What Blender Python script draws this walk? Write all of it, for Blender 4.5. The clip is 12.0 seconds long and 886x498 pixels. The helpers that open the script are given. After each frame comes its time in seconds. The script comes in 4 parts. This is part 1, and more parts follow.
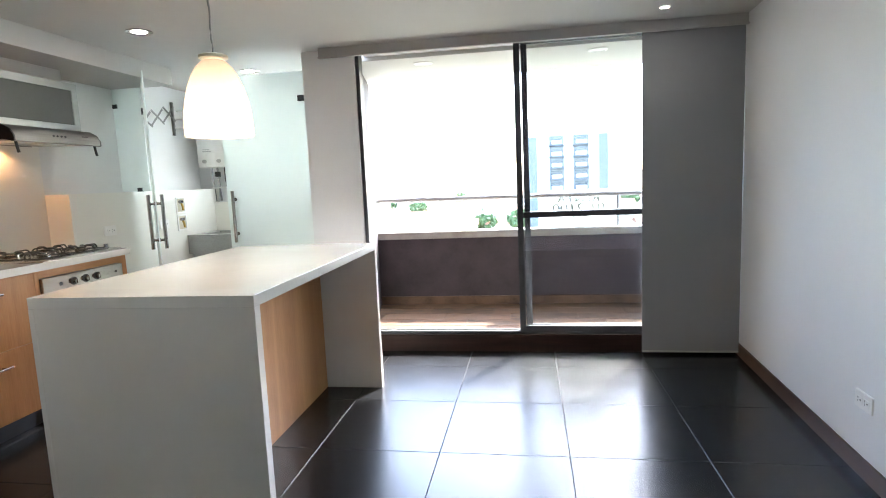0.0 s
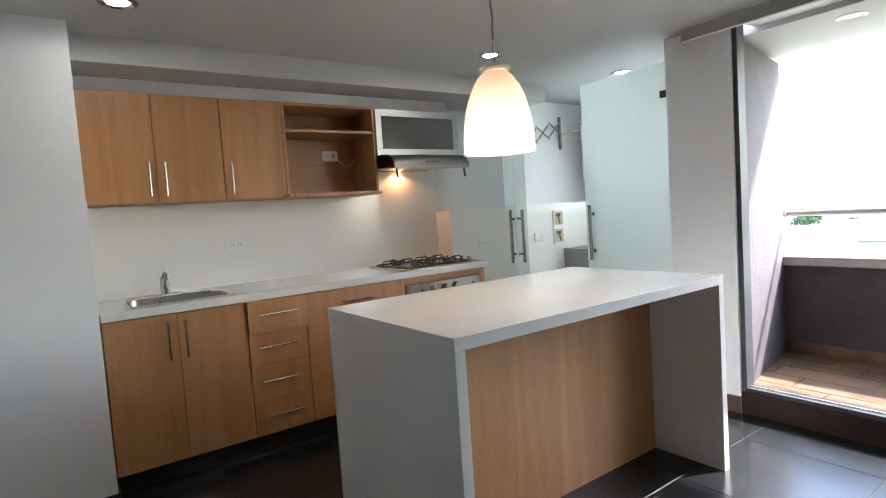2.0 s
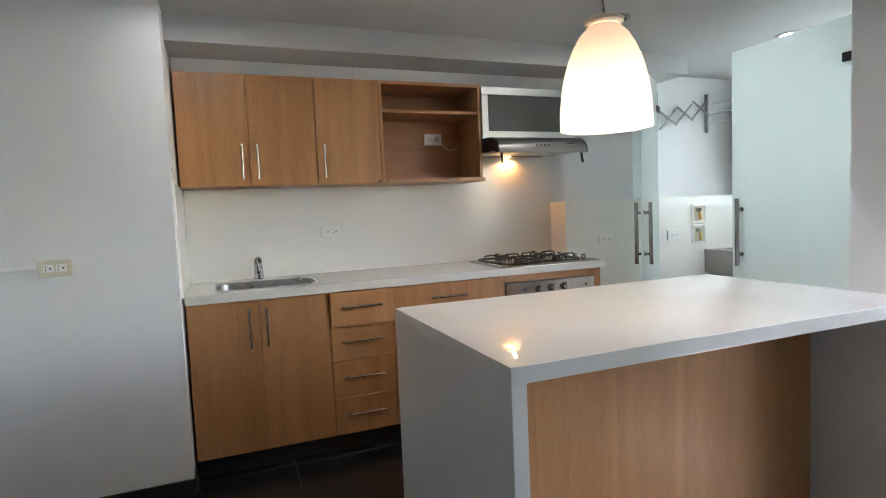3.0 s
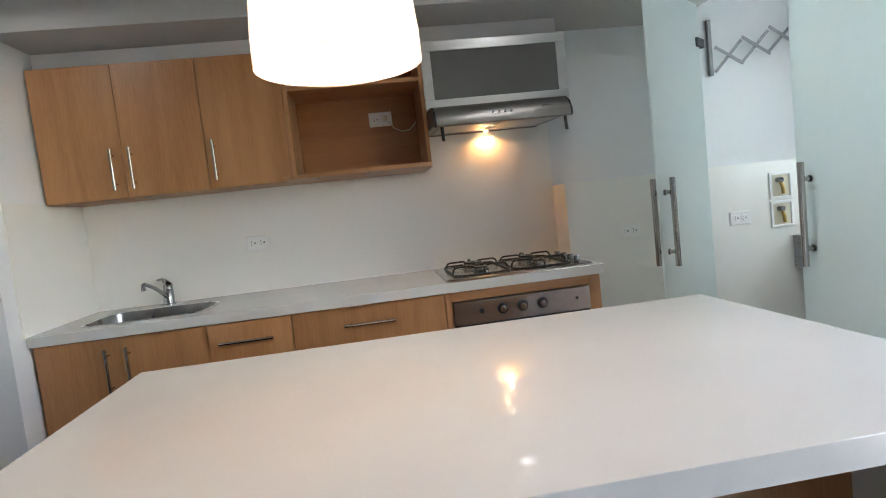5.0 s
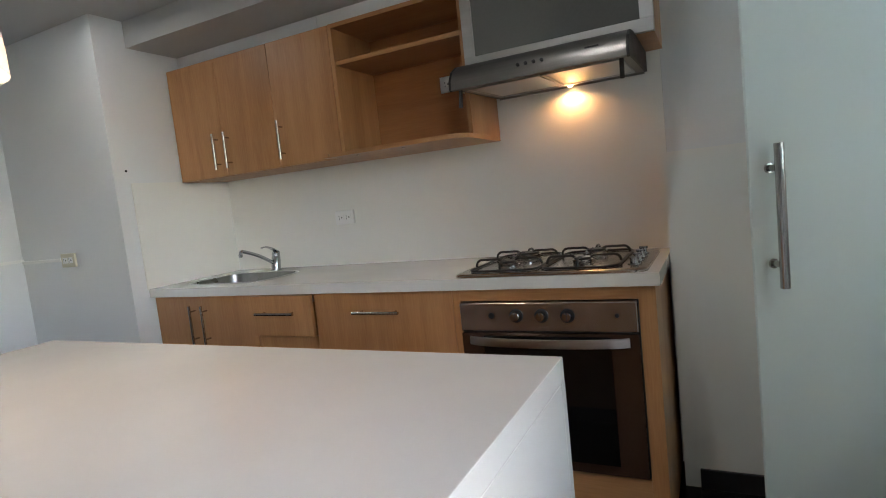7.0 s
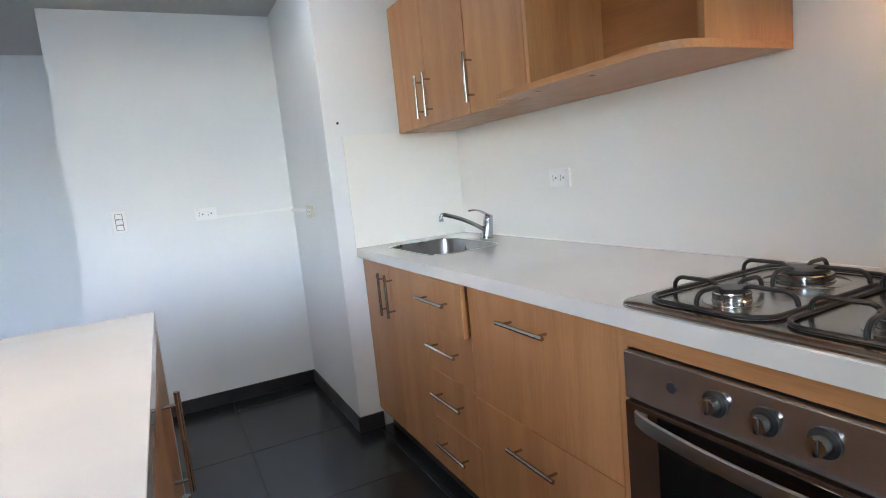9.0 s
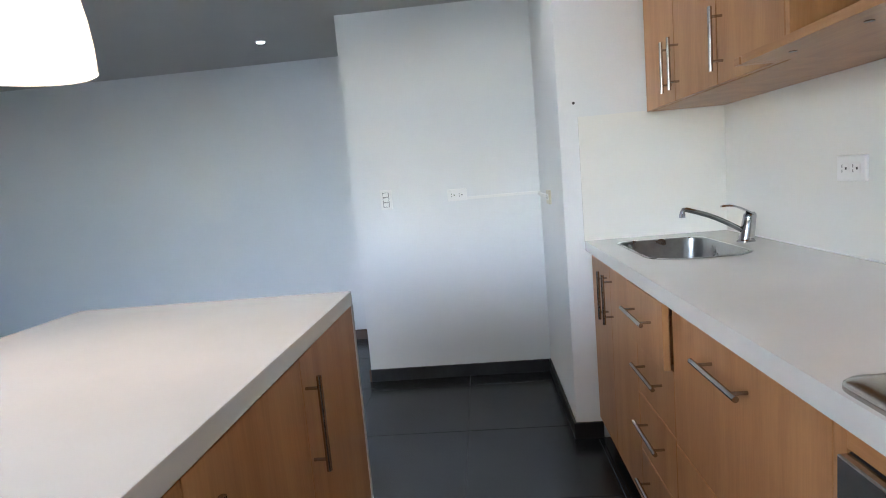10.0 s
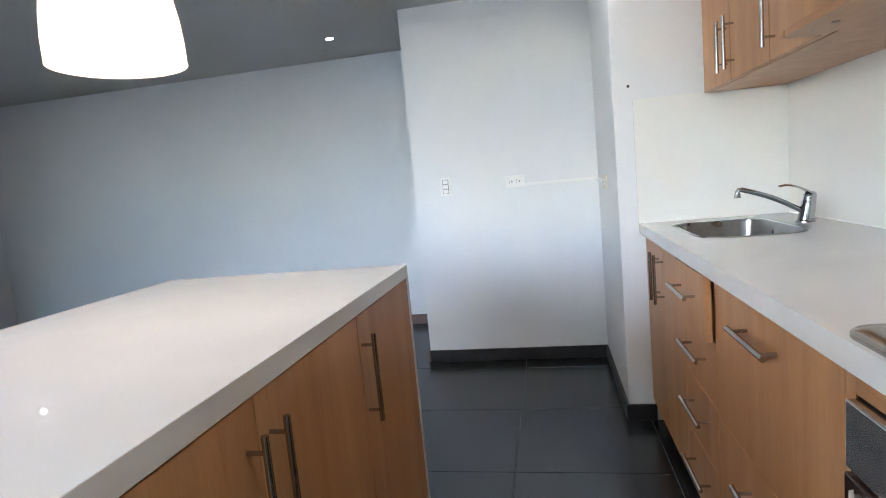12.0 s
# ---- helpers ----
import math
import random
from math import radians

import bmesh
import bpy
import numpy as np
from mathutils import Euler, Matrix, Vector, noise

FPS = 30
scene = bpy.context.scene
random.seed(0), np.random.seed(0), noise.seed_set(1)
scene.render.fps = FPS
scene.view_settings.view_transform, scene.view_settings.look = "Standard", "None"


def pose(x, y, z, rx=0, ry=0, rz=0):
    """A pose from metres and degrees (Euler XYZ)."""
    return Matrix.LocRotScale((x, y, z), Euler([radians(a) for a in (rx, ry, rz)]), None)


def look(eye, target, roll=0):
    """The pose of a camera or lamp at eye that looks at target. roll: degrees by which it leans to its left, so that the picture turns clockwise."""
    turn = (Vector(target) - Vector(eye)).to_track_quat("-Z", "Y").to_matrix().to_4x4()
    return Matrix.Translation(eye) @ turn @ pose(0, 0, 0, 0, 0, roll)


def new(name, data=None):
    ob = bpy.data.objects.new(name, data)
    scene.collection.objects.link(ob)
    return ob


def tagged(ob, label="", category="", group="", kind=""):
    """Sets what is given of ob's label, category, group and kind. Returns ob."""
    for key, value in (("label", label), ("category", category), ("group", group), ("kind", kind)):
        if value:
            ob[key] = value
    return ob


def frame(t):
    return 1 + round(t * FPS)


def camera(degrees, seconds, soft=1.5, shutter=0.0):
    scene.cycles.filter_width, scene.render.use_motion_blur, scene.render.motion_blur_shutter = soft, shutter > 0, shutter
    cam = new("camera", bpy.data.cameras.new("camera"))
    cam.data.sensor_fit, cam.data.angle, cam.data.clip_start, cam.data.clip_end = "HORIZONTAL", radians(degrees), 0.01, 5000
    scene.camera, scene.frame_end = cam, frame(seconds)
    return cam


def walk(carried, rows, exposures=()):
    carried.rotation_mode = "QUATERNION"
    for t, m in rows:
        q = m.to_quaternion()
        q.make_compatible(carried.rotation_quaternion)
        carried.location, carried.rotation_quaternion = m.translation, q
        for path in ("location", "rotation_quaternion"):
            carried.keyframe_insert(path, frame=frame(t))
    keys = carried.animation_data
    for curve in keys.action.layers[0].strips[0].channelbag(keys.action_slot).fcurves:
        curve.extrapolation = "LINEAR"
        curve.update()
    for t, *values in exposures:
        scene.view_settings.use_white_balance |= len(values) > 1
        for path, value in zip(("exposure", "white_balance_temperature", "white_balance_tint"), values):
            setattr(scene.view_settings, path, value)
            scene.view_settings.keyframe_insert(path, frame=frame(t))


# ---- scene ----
cam = camera(77.4, 12.0, soft=1.0)

PATH = [
    (0, (0.123, 0.494, 1.271), (-0.19, 2.454, 1.024), -2.5),
    (0.5, (0.331, 0.677, 1.266), (-0.525, 2.474, 1.076), -4.0),
    (1, (0.46, 0.837, 1.267), (-0.7, 2.457, 1.102), -4.3),
    (1.5, (0.494, 1.045, 1.293), (-0.919, 2.452, 1.135), -4.0),
    (2, (0.478, 1.276, 1.284), (-1.143, 2.439, 1.148), -3.9),
    (2.5, (0.393, 1.488, 1.269), (-1.386, 2.394, 1.143), -2.6),
    (2.7, (0.347, 1.547, 1.272), (-1.473, 2.363, 1.134), -2.1),
    (4.3, (-0.1, 2.343, 1.235), (-2.035, 2.827, 1.092), -6.4),
    (4.5, (-0.12, 2.497, 1.231), (-2.076, 2.885, 1.088), -6.2),
    (5, (-0.226, 2.841, 1.247), (-2.205, 3.087, 1.089), -6.4),
    (5.5, (-0.334, 3.194, 1.245), (-2.328, 3.197, 1.09), -6.6),
    (6, (-0.469, 3.504, 1.226), (-2.448, 3.261, 1.072), -6.9),
    (6.5, (-0.614, 3.814, 1.225), (-2.528, 3.263, 1.039), -6.8),
    (6.7, (-0.677, 3.93, 1.21), (-2.538, 3.221, 1.025), -6.7),
    (8.3, (-1.371, 4.104, 1.206), (-2.775, 2.702, 0.955), -4.5),
    (8.5, (-1.514, 4.053, 1.207), (-2.795, 2.539, 0.946), -5.2),
    (9, (-1.757, 3.988, 1.214), (-2.642, 2.214, 0.951), -5.7),
    (9.5, (-1.98, 3.92, 1.215), (-2.376, 1.976, 0.962), -5.8),
    (10, (-2.12, 3.883, 1.226), (-1.973, 1.904, 0.979), -5.0),
    (10.5, (-2.199, 3.908, 1.2), (-1.741, 1.975, 0.968), -3.9),
    (11, (-2.126, 3.945, 1.183), (-1.559, 2.042, 0.948), -2.6),
    (11.5, (-2.096, 3.959, 1.192), (-1.641, 2.027, 0.945), -4.7),
    (12, (-2.177, 3.987, 1.175), (-1.793, 2.039, 0.931), -5.4),
]
EXPOSURES = [(0.0, 4.52, 6450, 10), (0.5, 4.42, 6350, 10), (1.0, 4.26, 6300, 10), (1.5, 4.06, 6200, 10), (2.5, 4.04, 6120, 10), (4.5, 4.22, 6050, 10), (5.5, 3.58, 6100, 10), (6.5, 3.55, 6150, 10), (8.5, 4.18, 5850, 10), (9.0, 4.43, 5650, 10), (9.5, 4.58, 5600, 10), (10.0, 4.28, 5650, 10), (10.5, 4.47, 5700, 10), (11.0, 4.57, 5720, 10), (11.5, 4.63, 5700, 10), (12.0, 4.50, 5700, 10)]
walk(cam, [(t, look(eye, target, roll)) for t, eye, target, roll in PATH], EXPOSURES)

# ---- world, sun and exposure ----
world = bpy.data.worlds.new("sky")
scene.world = world
world.use_nodes = True
wn = world.node_tree.nodes
sky = wn.new("ShaderNodeTexSky")
sky.sky_type, sky.sun_disc = "NISHITA", False
SUN_EL, SUN_AZ = radians(42), radians(28)
sky.sun_elevation, sky.sun_rotation = SUN_EL, SUN_AZ
sky.dust_density, sky.air_density, sky.ozone_density = 1.2, 1.0, 1.0
wn["Background"].inputs["Strength"].default_value = 0.15
world.node_tree.links.new(sky.outputs[0], wn["Background"].inputs["Color"])
sun = new("sun", bpy.data.lights.new("sun", "SUN"))
sun.data.energy, sun.data.angle, sun.data.color = 1.6, radians(2), (1.0, 0.95, 0.88)
sun.matrix_world = look((6 * math.sin(SUN_AZ), 6 * math.cos(SUN_AZ), 6 * math.tan(SUN_EL)), (0, 0, 0))


def lamp(name, kind, place, energy, colour, size):
    ob = new(name, bpy.data.lights.new(name, kind))
    ob.data.energy, ob.data.color = energy, colour
    ob.data.shadow_soft_size = size
    ob.location = place
    return ob


WARM = (1.0, 0.66, 0.36)
lamp("pendant_bulb_light", "POINT", (-1.229, 2.82, 1.560), 0.52, (1.0, 0.72, 0.52), 0.033)
hood_light = lamp("hood_light", "SPOT", (-3.130, 3.497, 1.592), 0.21, (1.0, 0.47, 0.15), 0.008)
hood_light.data.spot_size, hood_light.data.spot_blend = radians(165), 0.6
DOWNLIGHTS = [(-2.165, 3.635, 2.232), (-2.13, 4.90, 2.232), (-2.17, 1.615, 2.232), (-0.76, 0.17, 2.232), (2.05, 0.30, 2.232), (0.94, 4.08, 2.232)]

for (x, y, z), power in zip(DOWNLIGHTS[:3], (0.6, 0.9, 0.2)):
    spot = lamp("downlight_light", "SPOT", (x, y, z - 0.012), power, (1.0, 0.93, 0.83), 0.03)
    spot.data.spot_size, spot.data.spot_blend = radians(104), 1.0

# ---- materials ----


def material(name):
    m = bpy.data.materials.new(name)
    m.use_nodes = True
    return m, m.node_tree.nodes, m.node_tree.links, m.node_tree.nodes["Principled BSDF"]


def surface(name, low, high, rough=0.5, scale=4.0, stretch=(1, 1, 1), bump=0.0, bump_scale=120.0, metal=0.0, rough_var=0.1, detail=6.0, spec=0.5, piece=0.0, relief=0.002):
    """A two-scale procedural surface: broad variation between two colours, fine relief, uneven gloss."""
    m, n, l, p = material(name)
    co = n.new("ShaderNodeTexCoord")
    mp = n.new("ShaderNodeMapping")
    mp.inputs["Scale"].default_value = stretch
    l.new(co.outputs["Object"], mp.inputs[0])
    a = n.new("ShaderNodeTexNoise")
    a.inputs["Scale"].default_value, a.inputs["Detail"].default_value = scale, detail
    l.new(mp.outputs[0], a.inputs["Vector"])
    b = n.new("ShaderNodeTexNoise")
    b.inputs["Scale"].default_value, b.inputs["Detail"].default_value = bump_scale, 4.0
    l.new(mp.outputs[0], b.inputs["Vector"])
    add = n.new("ShaderNodeMath")
    add.operation = "MULTIPLY_ADD"
    l.new(b.outputs[0], add.inputs[0])
    add.inputs[1].default_value = 0.25
    l.new(a.outputs[0], add.inputs[2])
    last = add.outputs[0]
    if piece:
        info = n.new("ShaderNodeObjectInfo")
        per = n.new("ShaderNodeMath")
        per.operation = "MULTIPLY_ADD"
        l.new(info.outputs["Random"], per.inputs[0])
        per.inputs[1].default_value = piece
        l.new(last, per.inputs[2])
        last = per.outputs[0]
    ramp = n.new("ShaderNodeValToRGB")
    ramp.color_ramp.elements[0].position, ramp.color_ramp.elements[1].position = 0.38, 0.85
    ramp.color_ramp.elements[0].color, ramp.color_ramp.elements[1].color = (*low, 1), (*high, 1)
    l.new(last, ramp.inputs[0])
    l.new(ramp.outputs[0], p.inputs["Base Color"])
    rr = n.new("ShaderNodeMapRange")
    rr.inputs["To Min"].default_value, rr.inputs["To Max"].default_value = max(0.02, rough - rough_var), min(1, rough + rough_var)
    l.new(a.outputs[0], rr.inputs[0])
    l.new(rr.outputs[0], p.inputs["Roughness"])
    p.inputs["Metallic"].default_value = metal
    p.inputs["Specular IOR Level"].default_value = spec
    if bump:
        bp = n.new("ShaderNodeBump")
        bp.inputs["Strength"].default_value, bp.inputs["Distance"].default_value = bump, relief
        l.new(b.outputs[0], bp.inputs["Height"])
        l.new(bp.outputs[0], p.inputs["Normal"])
    return m


def wood(name, low, high, rough=0.38, stretch=(1, 1, 0.07)):
    """Beech laminate: long soft figure with fine pores along the grain."""
    m, n, l, p = material(name)
    co = n.new("ShaderNodeTexCoord")
    info = n.new("ShaderNodeObjectInfo")
    shift = n.new("ShaderNodeVectorMath")
    shift.operation = "MULTIPLY_ADD"
    l.new(info.outputs["Random"], shift.inputs[0])
    shift.inputs[1].default_value = (7, 5, 3)
    l.new(co.outputs["Object"], shift.inputs[2])
    mp = n.new("ShaderNodeMapping")
    mp.inputs["Scale"].default_value = stretch
    l.new(shift.outputs[0], mp.inputs[0])
    a = n.new("ShaderNodeTexNoise")
    a.inputs["Scale"].default_value, a.inputs["Detail"].default_value, a.inputs["Distortion"].default_value = 9.0, 5.0, 0.7
    b = n.new("ShaderNodeTexNoise")
    b.inputs["Scale"].default_value, b.inputs["Detail"].default_value = 170.0, 3.0
    for t in (a, b):
        l.new(mp.outputs[0], t.inputs["Vector"])
    mix = n.new("ShaderNodeMath")
    mix.operation = "MULTIPLY_ADD"
    l.new(b.outputs[0], mix.inputs[0])
    mix.inputs[1].default_value = 0.48
    l.new(a.outputs[0], mix.inputs[2])
    ramp = n.new("ShaderNodeValToRGB")
    ramp.color_ramp.elements[0].position, ramp.color_ramp.elements[1].position = 0.48, 0.98
    ramp.color_ramp.elements[0].color, ramp.color_ramp.elements[1].color = (*low, 1), (*high, 1)
    l.new(mix.outputs[0], ramp.inputs[0])
    l.new(ramp.outputs[0], p.inputs["Base Color"])
    p.inputs["Roughness"].default_value = rough
    bp = n.new("ShaderNodeBump")
    bp.inputs["Strength"].default_value, bp.inputs["Distance"].default_value = 0.08, 0.001
    l.new(b.outputs[0], bp.inputs["Height"])
    l.new(bp.outputs[0], p.inputs["Normal"])
    return m


def glass(name, colour, rough=0.0, ior=1.45):
    m, n, l, p = material(name)
    p.inputs["Base Color"].default_value = (*colour, 1)
    p.inputs["Transmission Weight"].default_value, p.inputs["Roughness"].default_value, p.inputs["IOR"].default_value = 1.0, rough, ior
    return m


def glowing(name, colour, strength):
    m, n, l, p = material(name)
    p.inputs["Base Color"].default_value = (*colour, 1)
    p.inputs["Emission Color"].default_value, p.inputs["Emission Strength"].default_value = (*colour, 1), strength
    return m


PAINT = surface("white_wall_paint", (0.74, 0.745, 0.75), (0.80, 0.80, 0.80), 0.6, 1.3, bump=0.3, bump_scale=110)
# White overhead paint, with its dimness put into the base colour as grey.
CEIL = surface("ceiling_paint_shade_grey", (0.50, 0.49, 0.475), (0.55, 0.54, 0.525), 0.75, 1.1, bump=0.08, bump_scale=300)
SPLASH = surface("back_painted_splash", (0.85, 0.83, 0.78), (0.88, 0.865, 0.82), 0.16, 0.8, rough_var=0.04)
TILE = surface("black_slate_tile", (0.006, 0.0065, 0.0075), (0.016, 0.017, 0.019), 0.25, 5.0, bump=0.05, bump_scale=55, rough_var=0.04, piece=0.12, spec=0.5)
GROUT = surface("grey_grout", (0.09, 0.09, 0.09), (0.14, 0.14, 0.14), 0.85, 20)
BASE_DARK = surface("black_tile_skirting", (0.012, 0.012, 0.014), (0.03, 0.03, 0.032), 0.35, 6.0, bump=0.2, bump_scale=60)
SILL_BROWN = surface("dark_brown_sill", (0.016, 0.007, 0.005), (0.036, 0.017, 0.012), 0.5, 8.0, (0.3, 0.3, 3), bump=0.1, spec=0.2)
BASE_BROWN = surface("brown_skirting", (0.06, 0.032, 0.02), (0.12, 0.065, 0.04), 0.45, 8.0, (0.3, 0.3, 3), bump=0.1)
BEECH = wood("beech_laminate", (0.35, 0.158, 0.058), (0.50, 0.258, 0.108))
BEECH_H = wood("beech_laminate_lengthwise", (0.35, 0.158, 0.058), (0.50, 0.258, 0.108), stretch=(1, 0.07, 1))
# The same beech, darkened: shade of the recesses put into its colour.
BEECH_SHADED = wood("beech_laminate_recess_shade", (0.28, 0.112, 0.036), (0.39, 0.172, 0.062), stretch=(1, 0.07, 1))
QUARTZ = surface("white_quartz", (0.62, 0.605, 0.575), (0.68, 0.665, 0.635), 0.022, 3.0, rough_var=0.012, bump_scale=400, spec=1.0)
SINK_STEEL = surface("sink_steel", (0.28, 0.28, 0.28), (0.37, 0.37, 0.365), 0.3, 18, metal=1.0)
STEEL = surface("brushed_steel", (0.42, 0.41, 0.40), (0.58, 0.57, 0.56), 0.32, 30, (1, 0.05, 1), metal=1.0, bump=0.05)
SATIN = surface("satin_nickel", (0.37, 0.355, 0.335), (0.46, 0.44, 0.415), 0.2, 12, metal=1.0)
CHROME = surface("chrome", (0.36, 0.37, 0.39), (0.46, 0.47, 0.49), 0.08, 6, metal=1.0, rough_var=0.03)
ALU = surface("anodised_aluminium", (0.46, 0.46, 0.45), (0.56, 0.56, 0.55), 0.4, 12, (1, 0.1, 1), metal=0.8)
OVEN_METAL = surface("oven_panel_steel", (0.42, 0.39, 0.365), (0.52, 0.485, 0.455), 0.2, 24, (1, 0.04, 1), metal=0.9)
OVEN_BROWN = surface("bronze_tinted_glass", (0.035, 0.018, 0.012), (0.05, 0.027, 0.018), 0.08, 2, rough_var=0.03)
BLACK_GLASS = surface("black_oven_glass", (0.004, 0.004, 0.004), (0.008, 0.008, 0.008), 0.05, 2, rough_var=0.02)
IRON = surface("black_enamel", (0.008, 0.008, 0.008), (0.02, 0.02, 0.02), 0.35, 20, bump=0.1)
BLACK = surface("black_plastic", (0.010, 0.010, 0.011), (0.022, 0.022, 0.023), 0.4, 15)
FRAME = surface("dark_grey_frame", (0.040, 0.042, 0.047), (0.062, 0.064, 0.070), 0.55, 10, spec=0.25)
WHITE = surface("white_plastic", (0.82, 0.81, 0.79), (0.86, 0.85, 0.83), 0.3, 8)
HOB = surface("hob_steel", (0.36, 0.335, 0.31), (0.46, 0.43, 0.40), 0.22, 30, (1, 0.05, 1), metal=1.0, bump=0.05)
SOCKET = surface("grey_socket_slot", (0.03, 0.03, 0.03), (0.05, 0.05, 0.05), 0.6)
IVORY = surface("ivory_plastic", (0.62, 0.57, 0.44), (0.70, 0.65, 0.52), 0.35, 8)
BRASS = surface("brass", (0.55, 0.36, 0.10), (0.66, 0.44, 0.14), 0.3, 15, metal=1.0)
RACK = surface("grey_rack_metal", (0.22, 0.22, 0.22), (0.30, 0.30, 0.30), 0.4, 10, metal=0.5)
CURTAIN = surface("grey_blackout_fabric", (0.26, 0.265, 0.275), (0.29, 0.295, 0.305), 0.85, 3, (1, 1, 0.6), bump=0.15, bump_scale=500)
CASSETTE = surface("grey_rail_paint", (0.42, 0.41, 0.40), (0.48, 0.47, 0.46), 0.5, 4)
PLASTER = surface("purple_brown_render", (0.052, 0.042, 0.047), (0.085, 0.068, 0.074), 0.9, 6, bump=0.6, bump_scale=40, relief=0.005)
CAP = surface("concrete_cap", (0.30, 0.28, 0.25), (0.42, 0.40, 0.36), 0.8, 8, bump=0.3)
PLANK = surface("wood_look_tile", (0.008, 0.005, 0.003), (0.18, 0.105, 0.058), 0.5, 7, (1, 2.6, 1), bump=0.3, piece=0.35)
PLANK_GROUT = surface("brown_grout", (0.19, 0.155, 0.12), (0.25, 0.205, 0.165), 0.9, 20)
GRANITE = surface("grey_granite", (0.20, 0.20, 0.20), (0.48, 0.47, 0.46), 0.35, 160, detail=2, rough_var=0.08)
RAIL = surface("painted_rail", (0.42, 0.40, 0.38), (0.50, 0.48, 0.46), 0.4, 8)
FROST = glass("frosted_glass", (0.86, 0.915, 0.90), 0.7)
_n, _l = FROST.node_tree.nodes, FROST.node_tree.links
_t, _g = _n.new("ShaderNodeBsdfTranslucent"), _n.new("ShaderNodeBsdfDiffuse")
_t.inputs["Color"].default_value, _g.inputs["Color"].default_value = (0.81, 0.855, 0.84, 1), (0.76, 0.81, 0.79, 1)
_s, _m = _n.new("ShaderNodeMixShader"), _n.new("ShaderNodeMixShader")
_s.inputs[0].default_value, _m.inputs[0].default_value = 0.5, 0.72
_l.new(_t.outputs[0], _s.inputs[1]), _l.new(_g.outputs[0], _s.inputs[2])
_l.new(_n["Principled BSDF"].outputs[0], _m.inputs[1]), _l.new(_s.outputs[0], _m.inputs[2])
_l.new(_m.outputs[0], _n["Material Output"].inputs["Surface"])
CLEAR = glass("clear_glass", (0.86, 0.90, 0.93), 0.0, 1.45)
PANE = surface("grey_satin_pane", (0.11, 0.112, 0.105), (0.14, 0.142, 0.135), 0.06, 2, rough_var=0.02)
HOOD_STEEL = surface("hood_steel", (0.20, 0.19, 0.18), (0.28, 0.27, 0.255), 0.42, 30, (1, 0.05, 1), metal=1.0, bump=0.05)
LENS = glowing("downlight_lens", (1.0, 0.97, 0.92), 9.0)
HOT = glowing("hood_lens", (1.0, 0.62, 0.28), 6.0)
BULB = glowing("lit_bulb", (1.0, 0.8, 0.55), 4.0)
TEXT = surface("grey_lettering", (0.30, 0.35, 0.31), (0.37, 0.42, 0.38), 0.6)
TOWER_WHITE = surface("tower_render", (0.80, 0.81, 0.82), (0.86, 0.87, 0.87), 0.8, 0.2)
TOWER_BLUE = surface("tower_blue_grey", (0.10, 0.115, 0.14), (0.14, 0.155, 0.18), 0.6, 0.3)
TOWER_GLASS = surface("tower_window_glass", (0.04, 0.05, 0.07), (0.07, 0.09, 0.11), 0.15, 0.3)
ROOF = surface("clay_roof", (0.28, 0.12, 0.07), (0.42, 0.22, 0.14), 0.9, 0.5)
HOUSE = surface("house_render", (0.45, 0.36, 0.28), (0.66, 0.60, 0.52), 0.9, 0.3, piece=0.4)
LEAF = surface("foliage", (0.06, 0.10, 0.035), (0.12, 0.18, 0.075), 0.7, 1.5)
BARK = surface("bark", (0.08, 0.06, 0.04), (0.14, 0.10, 0.07), 0.9, 4)
LAND = surface("valley_ground", (0.10, 0.12, 0.06), (0.24, 0.22, 0.16), 0.95, 0.03)

OPAL, _n, _l, _p = material("opal_glass_shade")
_t, _g, _m = _n.new("ShaderNodeBsdfTranslucent"), _n.new("ShaderNodeBsdfDiffuse"), _n.new("ShaderNodeMixShader")
_t.inputs["Color"].default_value = (0.275, 0.238, 0.210, 1)
_g.inputs["Color"].default_value = (0.70, 0.66, 0.60, 1)
_m.inputs[0].default_value = 0.35
_l.new(_t.outputs[0], _m.inputs[1]), _l.new(_g.outputs[0], _m.inputs[2])
_l.new(_m.outputs[0], _n["Material Output"].inputs["Surface"])

WINDOW_FROST, _n, _l, _p = material("sandblasted_pane")
_t, _g, _m = _n.new("ShaderNodeBsdfTranslucent"), _n.new("ShaderNodeBsdfDiffuse"), _n.new("ShaderNodeMixShader")
_t.inputs["Color"].default_value = (0.78, 0.82, 0.81, 1)
_g.inputs["Color"].default_value = (0.70, 0.74, 0.73, 1)
_m.inputs[0].default_value = 0.27
_l.new(_t.outputs[0], _m.inputs[1]), _l.new(_g.outputs[0], _m.inputs[2])
_l.new(_m.outputs[0], _n["Material Output"].inputs["Surface"])

# ---- building helpers ----
ORIGIN = {}


def box(bm, x0, x1, y0, y1, z0, z1, bevel=0.0):
    v = [bm.verts.new((x, y, z)) for x in (x0, x1) for y in (y0, y1) for z in (z0, z1)]
    fs = [bm.faces.new([v[i] for i in q]) for q in ((0, 1, 3, 2), (4, 6, 7, 5), (0, 4, 5, 1), (2, 3, 7, 6), (0, 2, 6, 4), (1, 5, 7, 3))]
    if bevel:
        es = list({e for f in fs for e in f.edges})
        bmesh.ops.bevel(bm, geom=es, offset=bevel, segments=2, affect="EDGES", profile=0.5)
    return bm


def boxed(x0, x1, y0, y1, z0, z1, bevel=0.0):
    return box(bmesh.new(), x0, x1, y0, y1, z0, z1, bevel)


